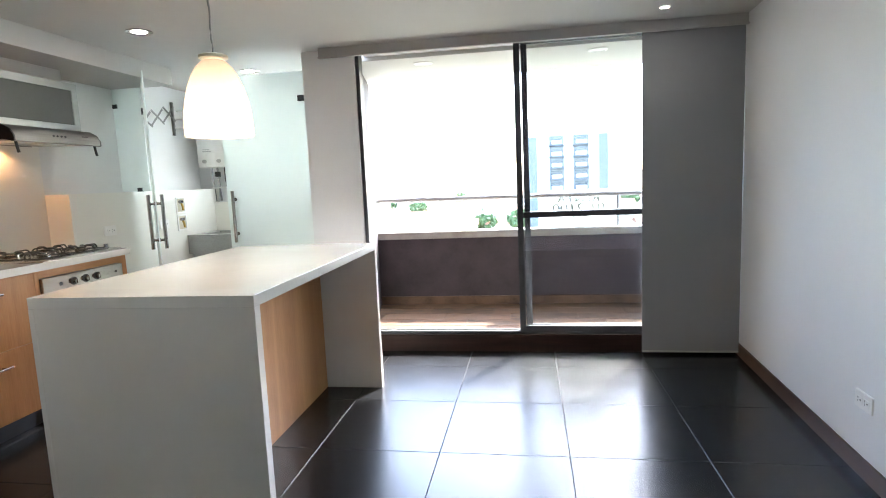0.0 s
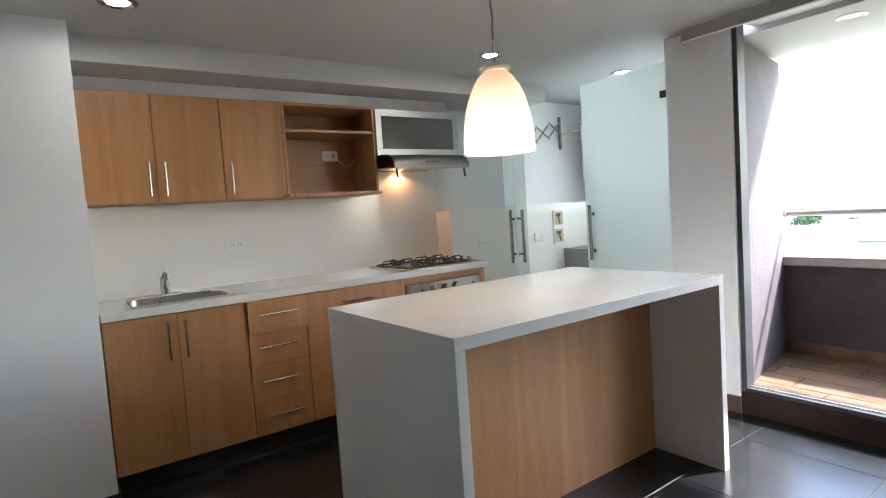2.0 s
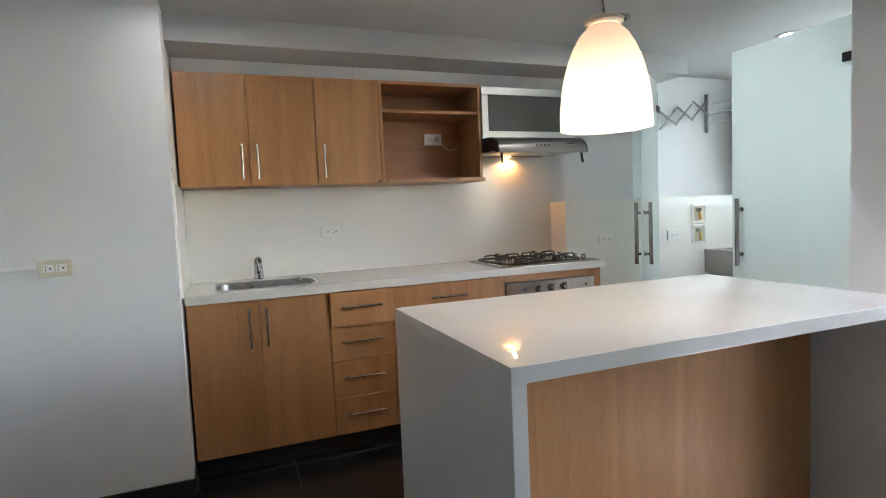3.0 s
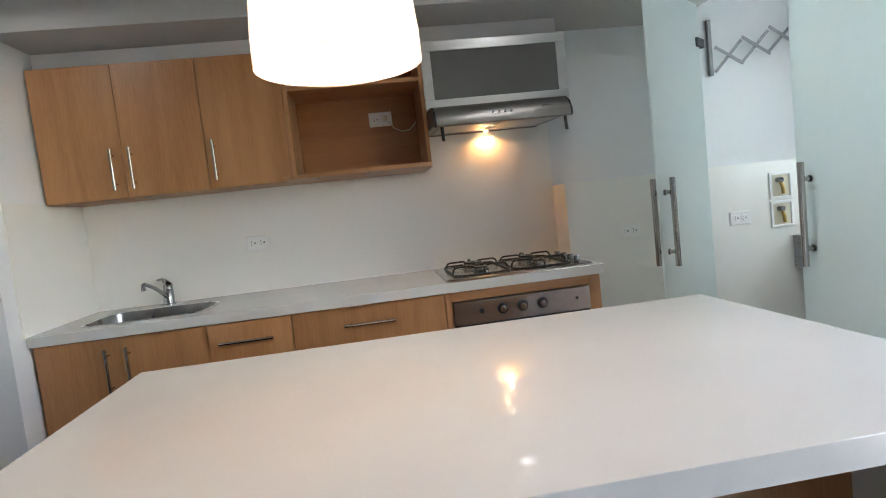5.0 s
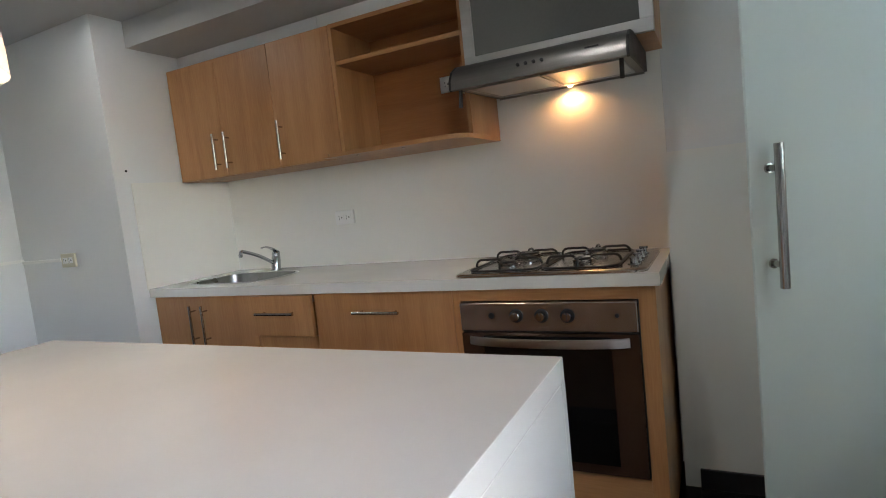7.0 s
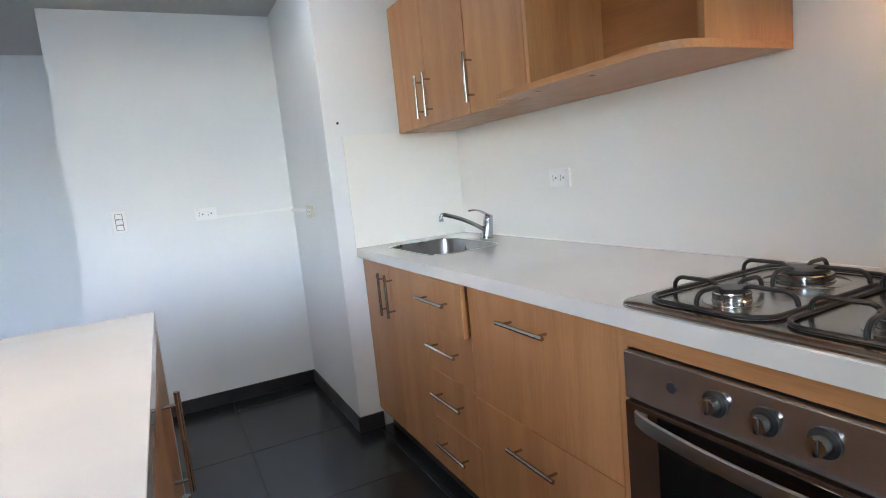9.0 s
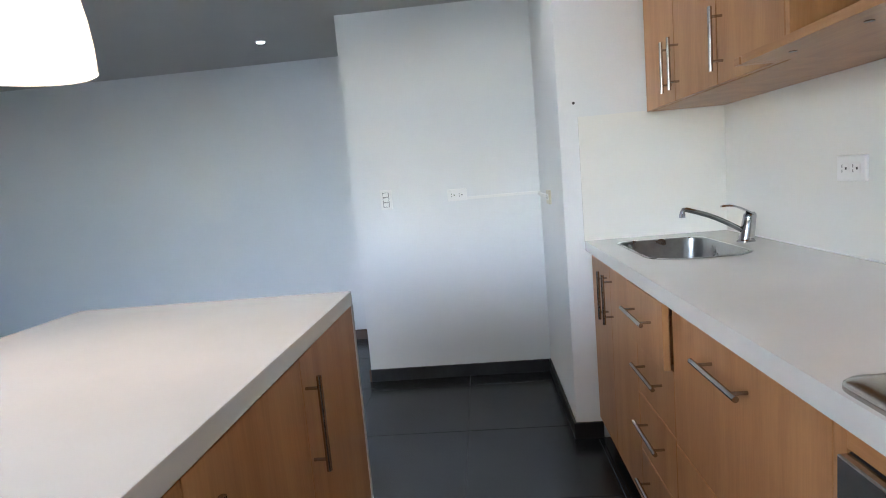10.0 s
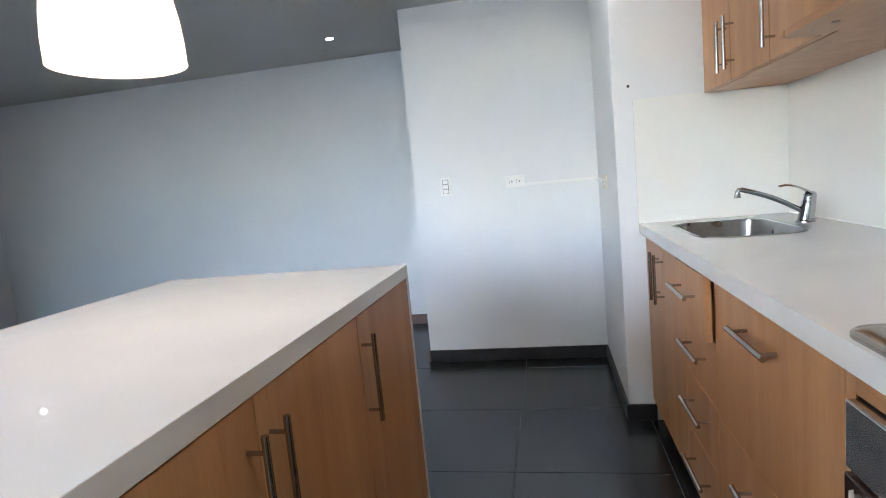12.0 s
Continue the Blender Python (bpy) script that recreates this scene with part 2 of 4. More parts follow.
def rod(bm, a, b, r, r2=None, n=16):
    """A capped cylinder or cone from a to b."""
    a, b = Vector(a), Vector(b)
    d = b - a
    m = Matrix.Translation((a + b) / 2) @ d.to_track_quat("Z", "Y").to_matrix().to_4x4()
    bmesh.ops.create_cone(bm, cap_ends=True, segments=n, radius1=r, radius2=r if r2 is None else r2, depth=d.length, matrix=m)
    return bm


def tube(bm, pts, r, n=10):
    """A round bar along a bent line."""
    pts = [Vector(p) for p in pts]
    rings = []
    for i, p in enumerate(pts):
        d = (pts[min(i + 1, len(pts) - 1)] - pts[max(i - 1, 0)]).normalized()
        q = d.to_track_quat("Z", "Y")
        rings.append([bm.verts.new(p + q @ Vector((r * math.cos(k * math.tau / n), r * math.sin(k * math.tau / n), 0))) for k in range(n)])
    for s, e in zip(rings, rings[1:]):
        for k in range(n):
            bm.faces.new((s[k], s[(k + 1) % n], e[(k + 1) % n], e[k]))
    bm.faces.new(rings[0][::-1]), bm.faces.new(rings[-1])
    return bm


def lathe(bm, centre, profile, n=40, close=False):
    """A body of revolution about a vertical axis; profile: (radius, height) pairs."""
    cx, cy, cz = centre
    rings = [[bm.verts.new((cx + r * math.cos(k * math.tau / n), cy + r * math.sin(k * math.tau / n), cz + z)) for k in range(n)] for r, z in profile]
    for s, e in zip(rings, rings[1:]):
        for k in range(n):
            bm.faces.new((s[k], s[(k + 1) % n], e[(k + 1) % n], e[k]))
    if close:
        bm.faces.new(rings[0][::-1]), bm.faces.new(rings[-1])
    return bm


def outline(x0, x1, y0, y1, r, n=6):
    """A rounded rectangle, anticlockwise; r: one radius or four (at x0y0, x1y0, x1y1, x0y1)."""
    r = (r,) * 4 if isinstance(r, (int, float)) else r
    pts = []
    for (cx, cy, sx, sy, a0), q in zip(((x0, y0, 1, 1, 180), (x1, y0, -1, 1, 270), (x1, y1, -1, -1, 0), (x0, y1, 1, -1, 90)), r):
        for k in range(n + 1):
            a = radians(a0 + 90 * k / n)
            pts.append((cx + sx * q + q * math.cos(a), cy + sy * q + q * math.sin(a)))
    return pts


def prism(bm, pts, z0, z1):
    lo, hi = [bm.verts.new((x, y, z0)) for x, y in pts], [bm.verts.new((x, y, z1)) for x, y in pts]
    for k in range(len(pts)):
        j = (k + 1) % len(pts)
        bm.faces.new((lo[k], lo[j], hi[j], hi[k]))
    bm.faces.new(lo[::-1]), bm.faces.new(hi)
    return bm


def finish(bm, name, mat, smooth=False):
    bmesh.ops.remove_doubles(bm, verts=bm.verts, dist=1e-6)
    bmesh.ops.recalc_face_normals(bm, faces=bm.faces)
    me = bpy.data.meshes.new(name)
    bm.to_mesh(me)
    bm.free()
    me.materials.append(mat)
    if smooth:
        for f in me.polygons:
            f.use_smooth = True
        me.set_sharp_from_angle(angle=radians(38))
    return me


def structure(name, bm, mat, label="", category=""):
    ob = new(name, finish(bm, name, mat))
    ORIGIN[ob.name] = Vector((0, 0, 0))
    return tagged(ob, label, category or name.split("_")[0], "", "structure")


def thing(name, place, label, category, group="", kind=""):
    ob = new(name)
    ob.location = place
    ob.empty_display_size = 0.05
    ORIGIN[ob.name] = Vector(place)
    return tagged(ob, label, category, group, kind)


def part(name, bm, mat, parent, label="", smooth=False):
    """One mesh under a thing or under a part; the bmesh is given in the room's metres."""
    o = ORIGIN[parent.name]
    bmesh.ops.translate(bm, vec=-o, verts=bm.verts)
    ob = new(name, finish(bm, name, mat, smooth))
    ob.parent = parent
    ORIGIN[ob.name] = o
    return tagged(ob, label)


def solo(name, bm, mat, label, category, place=(0, 0, 0), group="", kind="", smooth=False):
    """A thing of one mesh."""
    bmesh.ops.translate(bm, vec=-Vector(place), verts=bm.verts)
    ob = new(name, finish(bm, name, mat, smooth))
    ob.location = place
    ORIGIN[ob.name] = Vector(place)
    return tagged(ob, label, category, group, kind)


def bar_handle(parent, face, along, length, out, mat=None):
    """A round bar handle: the middle of its foot on the face, the way the bar runs, its length, and the way out from the face."""
    f, a, o = Vector(face), Vector(along).normalized(), Vector(out).normalized()
    bm = bmesh.new()
    c = f + o * 0.034
    rod(bm, c - a * length / 2, c + a * length / 2, 0.0062)
    for s in (-1, 1):
        q = f + a * s * (length / 2 - 0.028)
        rod(bm, q, q + o * 0.034, 0.004, n=10)
    return part("handle", bm, mat or SATIN, parent, "brushed steel bar handle", True)


# ---- large structure ----
ZC = 2.232
XW, XR = -3.17, 1.51
structure("wall_kitchen", boxed(XW - 0.15, XW, 1.445, 5.9, -0.05, 2.5), PAINT, "white painted wall behind the kitchen run", "wall")
structure("wall_fridge_block", boxed(XW - 0.15, -2.48, -0.6, 1.445, -0.05, 2.5), PAINT, "white painted wall closing the kitchen run", "wall")
structure("wall_fridge_niche", boxed(-2.48, -1.352, -0.6, 0.545, -0.05, 2.5), PAINT, "white painted wall of the fridge niche", "wall")
structure("wall_back", boxed(-1.352, 3.15, -0.6, -0.45, -0.05, 2.5), PAINT, "white painted back wall of the dining room", "wall")
structure("wall_side", boxed(3.0, 3.15, -0.45, 2.05, -0.05, 2.5), PAINT, "white painted side wall of the dining room", "wall")
structure("wall_jog", boxed(1.398, 3.0, 1.9, 2.05, -0.05, 2.5), PAINT, "white painted return wall", "wall")
structure("wall_right", prism(bmesh.new(), [(1.398, 2.05), (1.68, 2.05), (1.68, 4.75), (1.53, 4.75)], -0.05, 2.5), PAINT, "white painted living room wall", "wall")
structure("wall_column", boxed(-1.49, -1.095, 4.45, 4.57, -0.05, 2.5), PAINT, "white painted column between laundry and balcony", "wall")
structure("wall_header", boxed(-1.095, 1.53, 4.47, 4.75, 2.231, 2.5), PAINT, "white painted lintel over the balcony door", "wall")
structure("wall_laundry_side", boxed(-1.49, -1.34, 4.57, 5.75, -0.05, 2.5), PAINT, "white laundry side wall", "wall")
bm = bmesh.new()
for x0, x1, z0, z1 in ((XW, -2.70, -0.05, 2.5), (-2.70, -1.56, -0.05, 1.16), (-2.70, -1.56, 2.14, 2.5), (-1.56, -1.49, -0.05, 2.5)):
    box(bm, x0, x1, 5.70, 5.85, z0, z1)
structure("wall_laundry_back", bm, PAINT, "white laundry back wall with an opening to daylight", "wall")
structure("wall_half_height", boxed(XW, -2.975, 3.845, 5.70, -0.05, 1.285), SPLASH, "half-height white clad service wall", "wall")
structure("wall_half_height_back", boxed(-2.975, -1.49, 5.60, 5.70, 0.0, 1.15), SPLASH, "half-height white clad wall behind the laundry sink", "wall")
structure("ceiling", boxed(XW - 0.15, 3.15, -0.6, 4.47, ZC, 2.5), CEIL, "white painted ceiling, greyed in its colour for shade", "ceiling")
structure("ceiling_laundry", boxed(XW, -1.49, 4.47, 5.70, ZC, 2.5), CEIL, "white painted laundry ceiling, greyed in its colour for shade", "ceiling")
structure("ceiling_beam", boxed(XW, -2.645, 1.445, 4.62, 2.105, ZC), CEIL, "boxed-in white beam over the cabinets, greyed in its colour for shade", "beam")
structure("splashback", boxed(XW, XW + 0.008, 1.453, 3.845, 0.905, 1.70), SPLASH, "glossy white splashback panel", "splashback")
structure("splashback_end", boxed(-3.162, -2.56, 1.445, 1.453, 0.905, 1.44), SPLASH, "glossy white splashback on the end wall", "splashback")

# skirtings
for nm, b, mt in (("baseboard_niche", (-2.48, -1.352, 0.545, 0.557, 0, 0.078), BASE_DARK), ("baseboard_return", (-2.48, -2.468, 0.557, 1.445, 0, 0.078), BASE_DARK),
                  ("baseboard_end", (-2.60, -2.468, 1.445, 1.457, 0, 0.078), BASE_DARK), ("baseboard_niche_side", (-1.352, -1.34, -0.438, 0.557, 0, 0.078), BASE_BROWN),
                  ("baseboard_back", (-1.34, 3.0, -0.45, -0.438, 0, 0.08), BASE_BROWN), ("baseboard_side", (2.988, 3.0, -0.438, 1.9, 0, 0.08), BASE_BROWN),
                  ("baseboard_jog", (1.378, 2.988, 1.888, 1.9, 0, 0.08), BASE_BROWN),
                  ("baseboard_column", (-1.49, -1.095, 4.438, 4.45, 0, 0.10), BASE_BROWN), ("baseboard_half_wall", (-2.975, -2.963, 3.9, 5.60, 0, 0.078), BASE_DARK)):
    structure(nm, boxed(*b, 0.002), mt, "tiled skirting at the foot of the wall", "skirting")

structure("baseboard_right", prism(bmesh.new(), [(1.380, 1.9), (1.394, 1.9), (1.517, 4.45), (1.503, 4.45)], 0, 0.08), BASE_BROWN, "tiled skirting at the foot of the wall", "skirting")
floor = structure("floor", boxed(XW - 0.1, 3.1, -0.55, 5.75, -0.12, -0.004), GROUT, "dark slate-look floor tiles with grey joints", "floor")

# balcony shell
structure("balcony_slab", boxed(-1.34, 1.9, 4.562, 5.85, -0.25, 0.108), PLANK_GROUT, "balcony floor bed", "floor")
structure("balcony_sill", boxed(-1.095, XR, 4.457, 4.560, -0.05, 0.128, 0.003), SILL_BROWN, "dark brown step under the balcony door", "sill")
bm = bmesh.new()
prism(bm, [(-1.34, 4.57), (-1.11, 4.57), (-1.30, 5.54), (-1.34, 5.54)], -0.25, 2.15)
structure("balcony_wall_left", bm, PLASTER, "rough purple-brown rendered balcony side wall", "wall")
structure("balcony_wall_right", boxed(1.75, 1.9, 4.75, 5.54, -0.25, 2.19), PLASTER, "rough purple-brown rendered balcony side wall", "wall")
structure("balcony_parapet", boxed(-1.34, 1.9, 5.54, 5.68, -0.25, 0.735), PLASTER, "purple-brown rendered balcony parapet", "parapet")
structure("balcony_cap", boxed(-1.36, 1.9, 5.515, 5.71, 0.735, 0.80, 0.006), CAP, "concrete coping on the balcony parapet", "coping")
structure("balcony_ceiling", boxed(-1.34, 1.9, 4.75, 5.68, 2.20, 2.45), CEIL, "white balcony ceiling slab, greyed in its colour for shade", "ceiling")
structure("balcony_skirting", boxed(-1.29, 1.75, 5.525, 5.54, 0.115, 0.19, 0.002), PLANK, "wood-look tile skirting on the balcony", "skirting")

# ---- kitchen run ----
BX, UX = -2.585, -2.845
OUT = (1, 0, 0)


def front(name, parent, y0, y1, z0, z1, x=BX, t=0.018, mat=None, gap=0.0015):
    return part(name, boxed(x - t, x, y0 + gap, y1 - gap, z0 + gap, z1 - gap, 0.0012), mat or BEECH, parent)


def carcass(parent, x0, x1, y0, y1, z0, z1, t=0.016):
    bm = bmesh.new()
    box(bm, x0, x1, y0, y0 + t, z0, z1)
    box(bm, x0, x1, y1 - t, y1, z0, z1)
    box(bm, x0, x1, y0 + t, y1 - t, z0, z0 + t)
    box(bm, x0, x0 + t, y0 + t, y1 - t, z0 + t, z1)
    return part("body", bm, BEECH, parent)


XB = BX - 0.020
ZT, ZB = 0.866, 0.105
c = thing("sink_base_cabinet", (-2.87, 1.79, 0), "beech laminate base cabinet with two doors under the sink", "cabinet")
carcass(c, XW + 0.01, XB, 1.456, 2.127, ZB, ZT)
for y0, y1, hy in ((1.458, 1.785, 1.735), (1.785, 2.127, 1.815)):
    d = front("door", c, y0, y1, ZB, ZT - 0.002)
    bar_handle(d, (BX, hy, 0.728), (0, 0, 1), 0.19, OUT)
c = thing("drawer_cabinet", (-2.87, 2.30, 0), "beech laminate drawer unit with top drawer slightly open", "cabinet")
carcass(c, XW + 0.01, XB, 2.128, 2.466, ZB, ZT)
for z0, z1, o in ((0.682, 0.864, 0.024), (0.497, 0.682, 0), (0.302, 0.497, 0), (ZB, 0.302, 0)):
    d = front("drawer", c, 2.128, 2.466, z0, z1, BX + o)
    if o:
        part("drawer_box", boxed(XB - 0.3, BX, 2.15, 2.445, z0 + 0.03, z1 - 0.04), BEECH_SHADED, d)
    bar_handle(d, (BX + o, 2.285, (z0 + z1) / 2 + 0.015), (0, 1, 0), 0.215, OUT)
c = thing("pot_drawer_cabinet", (-2.87, 2.79, 0), "beech laminate cabinet with two deep pan drawers", "cabinet")
carcass(c, XW + 0.01, XB, 2.467, 3.117, ZB, ZT)
for z0, z1, hz in ((0.486, 0.864, 0.787), (ZB, 0.486, 0.404)):
    d = front("drawer", c, 2.467, 3.117, z0, z1)
    bar_handle(d, (BX, 2.788, hz), (0, 1, 0), 0.215, OUT)
c = thing("oven_housing", (-2.87, 3.46, 0), "beech laminate housing round the built-in oven", "cabinet")
part("side_panel", boxed(XW + 0.01, BX, 3.118, 3.147, 0.0, ZT, 0.001), BEECH, c)
part("side_panel", boxed(XW + 0.01, BX, 3.772, 3.825, 0.0, ZT, 0.001), BEECH, c)
part("top_rail", boxed(BX - 0.02, BX, 3.147, 3.772, 0.822, ZT, 0.001), BEECH_H, c)
part("bottom_panel", boxed(XW + 0.01, BX, 3.147, 3.772, ZB, 0.215), BEECH_H, c)
structure("plinth", boxed(-2.66, -2.645, 1.457, 3.118, 0, ZB), BASE_DARK, "black plinth under the base cabinets", "plinth")

# oven
ov = thing("built_in_oven", (-2.6, 3.46, 0.22), "stainless built-in oven with bronze-tinted dark glass door", "oven")
part("body", boxed(-3.1, BX - 0.002, 3.149, 3.770, 0.218, 0.818), BLACK, ov)
pn = part("control_panel", boxed(BX - 0.002, BX + 0.016, 3.15, 3.768, 0.716, 0.818, 0.003), OVEN_METAL, ov, "brushed dark steel control panel")
for y in (3.365, 3.455, 3.545):
    bm = bmesh.new()
    rod(bm, (BX + 0.020, y, 0.772), (BX + 0.040, y, 0.772), 0.0165, 0.0145, n=24)
    box(bm, BX + 0.036, BX + 0.0435, y - 0.003, y + 0.003, 0.758, 0.786, 0.001)
    part("knob", bm, SATIN, pn, "silver oven knob", True)
    part("knob_ring", lathe(bmesh.new(), (0, 0, 0), [(0.024, 0.0), (0.024, 0.004), (0.0, 0.005)], 28), BLACK, pn, "black knob ring", True).matrix_local = Matrix.Translation(Vector((BX + 0.016, y, 0.772)) - ORIGIN[pn.name]) @ Matrix.Rotation(radians(90), 4, "Y") @ Matrix.Translation(ORIGIN[pn.name])
for y, r in ((3.272, 0.011), (3.705, 0.007)):
    part("indicator", rod(bmesh.new(), (BX + 0.016, y, 0.772), (BX + 0.0185, y, 0.772), r), BLACK, pn, "black indicator", True)
dr = part("oven_door", boxed(BX - 0.002, BX + 0.018, 3.15, 3.768, 0.225, 0.709, 0.003), OVEN_BROWN, ov, "bronze-tinted oven door")
part("window_glass", boxed(BX + 0.018, BX + 0.0195, 3.235, 3.680, 0.26, 0.70), BLACK_GLASS, dr, "black oven window")
bm = bmesh.new()
HN = 20
for k in range(HN):
    a, b = k / HN, (k + 1) / HN
    for lo in (0,):
        ya, yb = 3.185 + 0.555 * a, 3.185 + 0.555 * b
        oa, ob_ = 0.022 + 0.036 * math.sin(math.pi * a) ** 0.6, 0.022 + 0.036 * math.sin(math.pi * b) ** 0.6
        v = [bm.verts.new(q) for q in ((BX + oa, ya, 0.668), (BX + ob_, yb, 0.668), (BX + ob_, yb, 0.700), (BX + oa, ya, 0.700), (BX + oa + 0.006, ya, 0.670), (BX + ob_ + 0.006, yb, 0.670), (BX + ob_ + 0.006, yb, 0.698), (BX + oa + 0.006, ya, 0.698))]
        for q in ((0, 1, 2, 3), (4, 7, 6, 5), (0, 4, 5, 1), (3, 2, 6, 7)) + (((0, 3, 7, 4),) if k == 0 else ()) + (((1, 5, 6, 2),) if k == HN - 1 else ()):
            bm.faces.new([v[i] for i in q])
for y in (3.20, 3.725):
    box(bm, BX + 0.016, BX + 0.03, y - 0.01, y + 0.01, 0.672, 0.696)
part("handle", bm, STEEL, dr, "curved flat steel handle", True)

# worktop with the sink opening
def ring_slab(outer, inner, z0, z1):
    """A slab with one hole; both outlines have the same number of points."""
    bm = bmesh.new()
    n = len(outer)
    vs = [[bm.verts.new((x, y, z)) for x, y in line] for line, z in ((outer, z0), (outer, z1), (inner, z1), (inner, z0))]
    for a, b in ((0, 1), (1, 2), (2, 3), (3, 0)):
        for k in range(n):
            j = (k + 1) % n
            bm.faces.new((vs[a][k], vs[a][j], vs[b][j], vs[b][k]))
    return bm


SX0, SX1, SY0, SY1 = -2.985, -2.665, 1.60, 2.09
wt = thing("worktop", (-2.87, 2.6, 0.868), "white quartz worktop along the kitchen wall", "worktop")
part("slab", ring_slab(outline(XW + 0.009, -2.56, 1.455, 3.842, 0.003), outline(SX0 - 0.001, SX1 + 0.001, SY0 - 0.001, SY1 + 0.001, (0.06, 0.06, 0.10, 0.10)), 0.868, 0.91), QUARTZ, wt)
part("sealant_bead", boxed(XW + 0.0085, XW + 0.013, 1.46, 3.84, 0.91, 0.914), WHITE, wt, "white sealant bead")
sk = thing("kitchen_sink", (-2.82, 1.86, 0.74), "brushed steel sink bowl set in the worktop", "sink")
bm = bmesh.new()
rings = [[bm.verts.new((x, y, z)) for x, y in outline(SX0 + g, SX1 - g, SY0 + g, SY1 - g, (0.06, 0.06, 0.10, 0.10))] for g, z in ((-0.012, 0.9105), (-0.011, 0.9125), (-0.002, 0.9125), (0.002, 0.908), (0.010, 0.80), (0.022, 0.752), (0.05, 0.742))]
for a, b in zip(rings, rings[1:]):
    for k in range(len(a)):
        bm.faces.new((a[k], a[(k + 1) % len(a)], b[(k + 1) % len(a)], b[k]))
bm.faces.new(rings[-1])
part("bowl", bm, SINK_STEEL, sk, "", True)
part("drain", lathe(bmesh.new(), (-2.82, 1.86, 0.743), [(0.0, 0.002), (0.03, 0.002), (0.042, 0.004), (0.045, 0.0)], 24), CHROME, sk, "round chrome drain", True)
FX, FY = -3.070, 1.820
fa = thing("kitchen_faucet", (FX, FY, 0.91), "chrome single-lever kitchen faucet beside the sink", "faucet")
bm = lathe(bmesh.new(), (FX, FY, 0.91), [(0.0, 0), (0.031, 0), (0.031, 0.005), (0.026, 0.010), (0.0245, 0.05), (0.0225, 0.078), (0.0215, 0.082), (0.0225, 0.085), (0.021, 0.098), (0.014, 0.106), (0.0, 0.108)], 32)
for v in bm.verts:
    v.co.x -= (v.co.z - 0.91) * 0.16
part("faucet_body", bm, CHROME, fa, "", True)
foot, tip = Vector((FX + 0.006, FY - 0.002, 0.948)), Vector((-2.872, 1.797, 1.040))
pts = [foot.lerp(tip, u) + Vector((0, 0, 0.010 * math.sin(u * math.pi))) for u in (0, 0.15, 0.3, 0.45, 0.6, 0.75, 0.88, 1.0)]
pts += [tip + Vector((0.010, -0.001, 0.000)), tip + Vector((0.015, -0.001, -0.008)), tip + Vector((0.016, -0.001, -0.018))]
part("spout", tube(bmesh.new(), pts, 0.0092, 14), CHROME, fa, "", True)
part("aerator", rod(bmesh.new(), tip + Vector((0.016, -0.001, -0.014)), tip + Vector((0.016, -0.001, -0.028)), 0.0108, n=20), CHROME, fa, "ribbed chrome aerator", True)
bm = bmesh.new()
rows = []
for k in range(9):
    u = k / 8
    x, z, w = FX - 0.018 + 0.100 * u, 1.010 + 0.034 * math.sin(u * 1.9), 0.017 * (1 - u) + 0.007 * u
    rows.append([bm.verts.new((x, FY + 0.006 - 0.012 * u + dy, z + dz)) for dy, dz in ((-w, -0.002), (w, -0.002), (w * 0.7, 0.005), (-w * 0.7, 0.005))])
for p, q in zip(rows, rows[1:]):
    for k in range(4):
        bm.faces.new((p[k], p[(k + 1) % 4], q[(k + 1) % 4], q[k]))
bm.faces.new(rows[0][::-1]), bm.faces.new(rows[-1])
part("lever", bm, CHROME, fa, "", True)

# cooktop
ct = thing("gas_cooktop", (-2.84, 3.47, 0.91), "stainless four-burner gas cooktop with black pan supports", "cooktop")
CX0, CX1, CY0, CY1 = -3.062, -2.568, 3.135, 3.806
bm = bmesh.new()
oo = [outline(CX0, CX1, CY0, CY1, 0.04), outline(CX0 + 0.004, CX1 - 0.004, CY0 + 0.004, CY1 - 0.004, 0.038), outline(CX0 + 0.02, CX1 - 0.02, CY0 + 0.02, CY1 - 0.02, 0.03)]
rr = [[bm.verts.new((x, y, z)) for x, y in o] for o, z in ((oo[0], 0.9105), (oo[0], 0.917), (oo[1], 0.921), (oo[2], 0.923))]
for a, b in zip(rr, rr[1:]):
    for k in range(len(a)):
        bm.faces.new((a[k], a[(k + 1) % len(a)], b[(k + 1) % len(a)], b[k]))
bm.faces.new(rr[-1])
part("hob_plate", bm, HOB, ct, "brushed steel hob plate", True)
BURN = [(-2.695, 3.312, 0.034), (-2.920, 3.316, 0.052), (-2.695, 3.584, 0.034), (-2.920, 3.588, 0.042)]
for x, y, r in BURN:
    b = part("burner", lathe(bmesh.new(), (x, y, 0.923), [(r * 1.55, 0.0), (r * 1.5, 0.002), (r * 1.04, 0.003), (r * 1.04, 0.006), (r * 1.0, 0.007), (r * 1.0, 0.019), (r * 0.95, 0.021), (0, 0.021)], 28), SATIN, ct, "aluminium burner", True)
    part("burner_cap", lathe(bmesh.new(), (x, y, 0.944), [(r * 0.86, 0), (r * 0.9, 0.003), (r * 0.84, 0.008), (0, 0.009)], 28), IRON, b, "black burner cap", True)
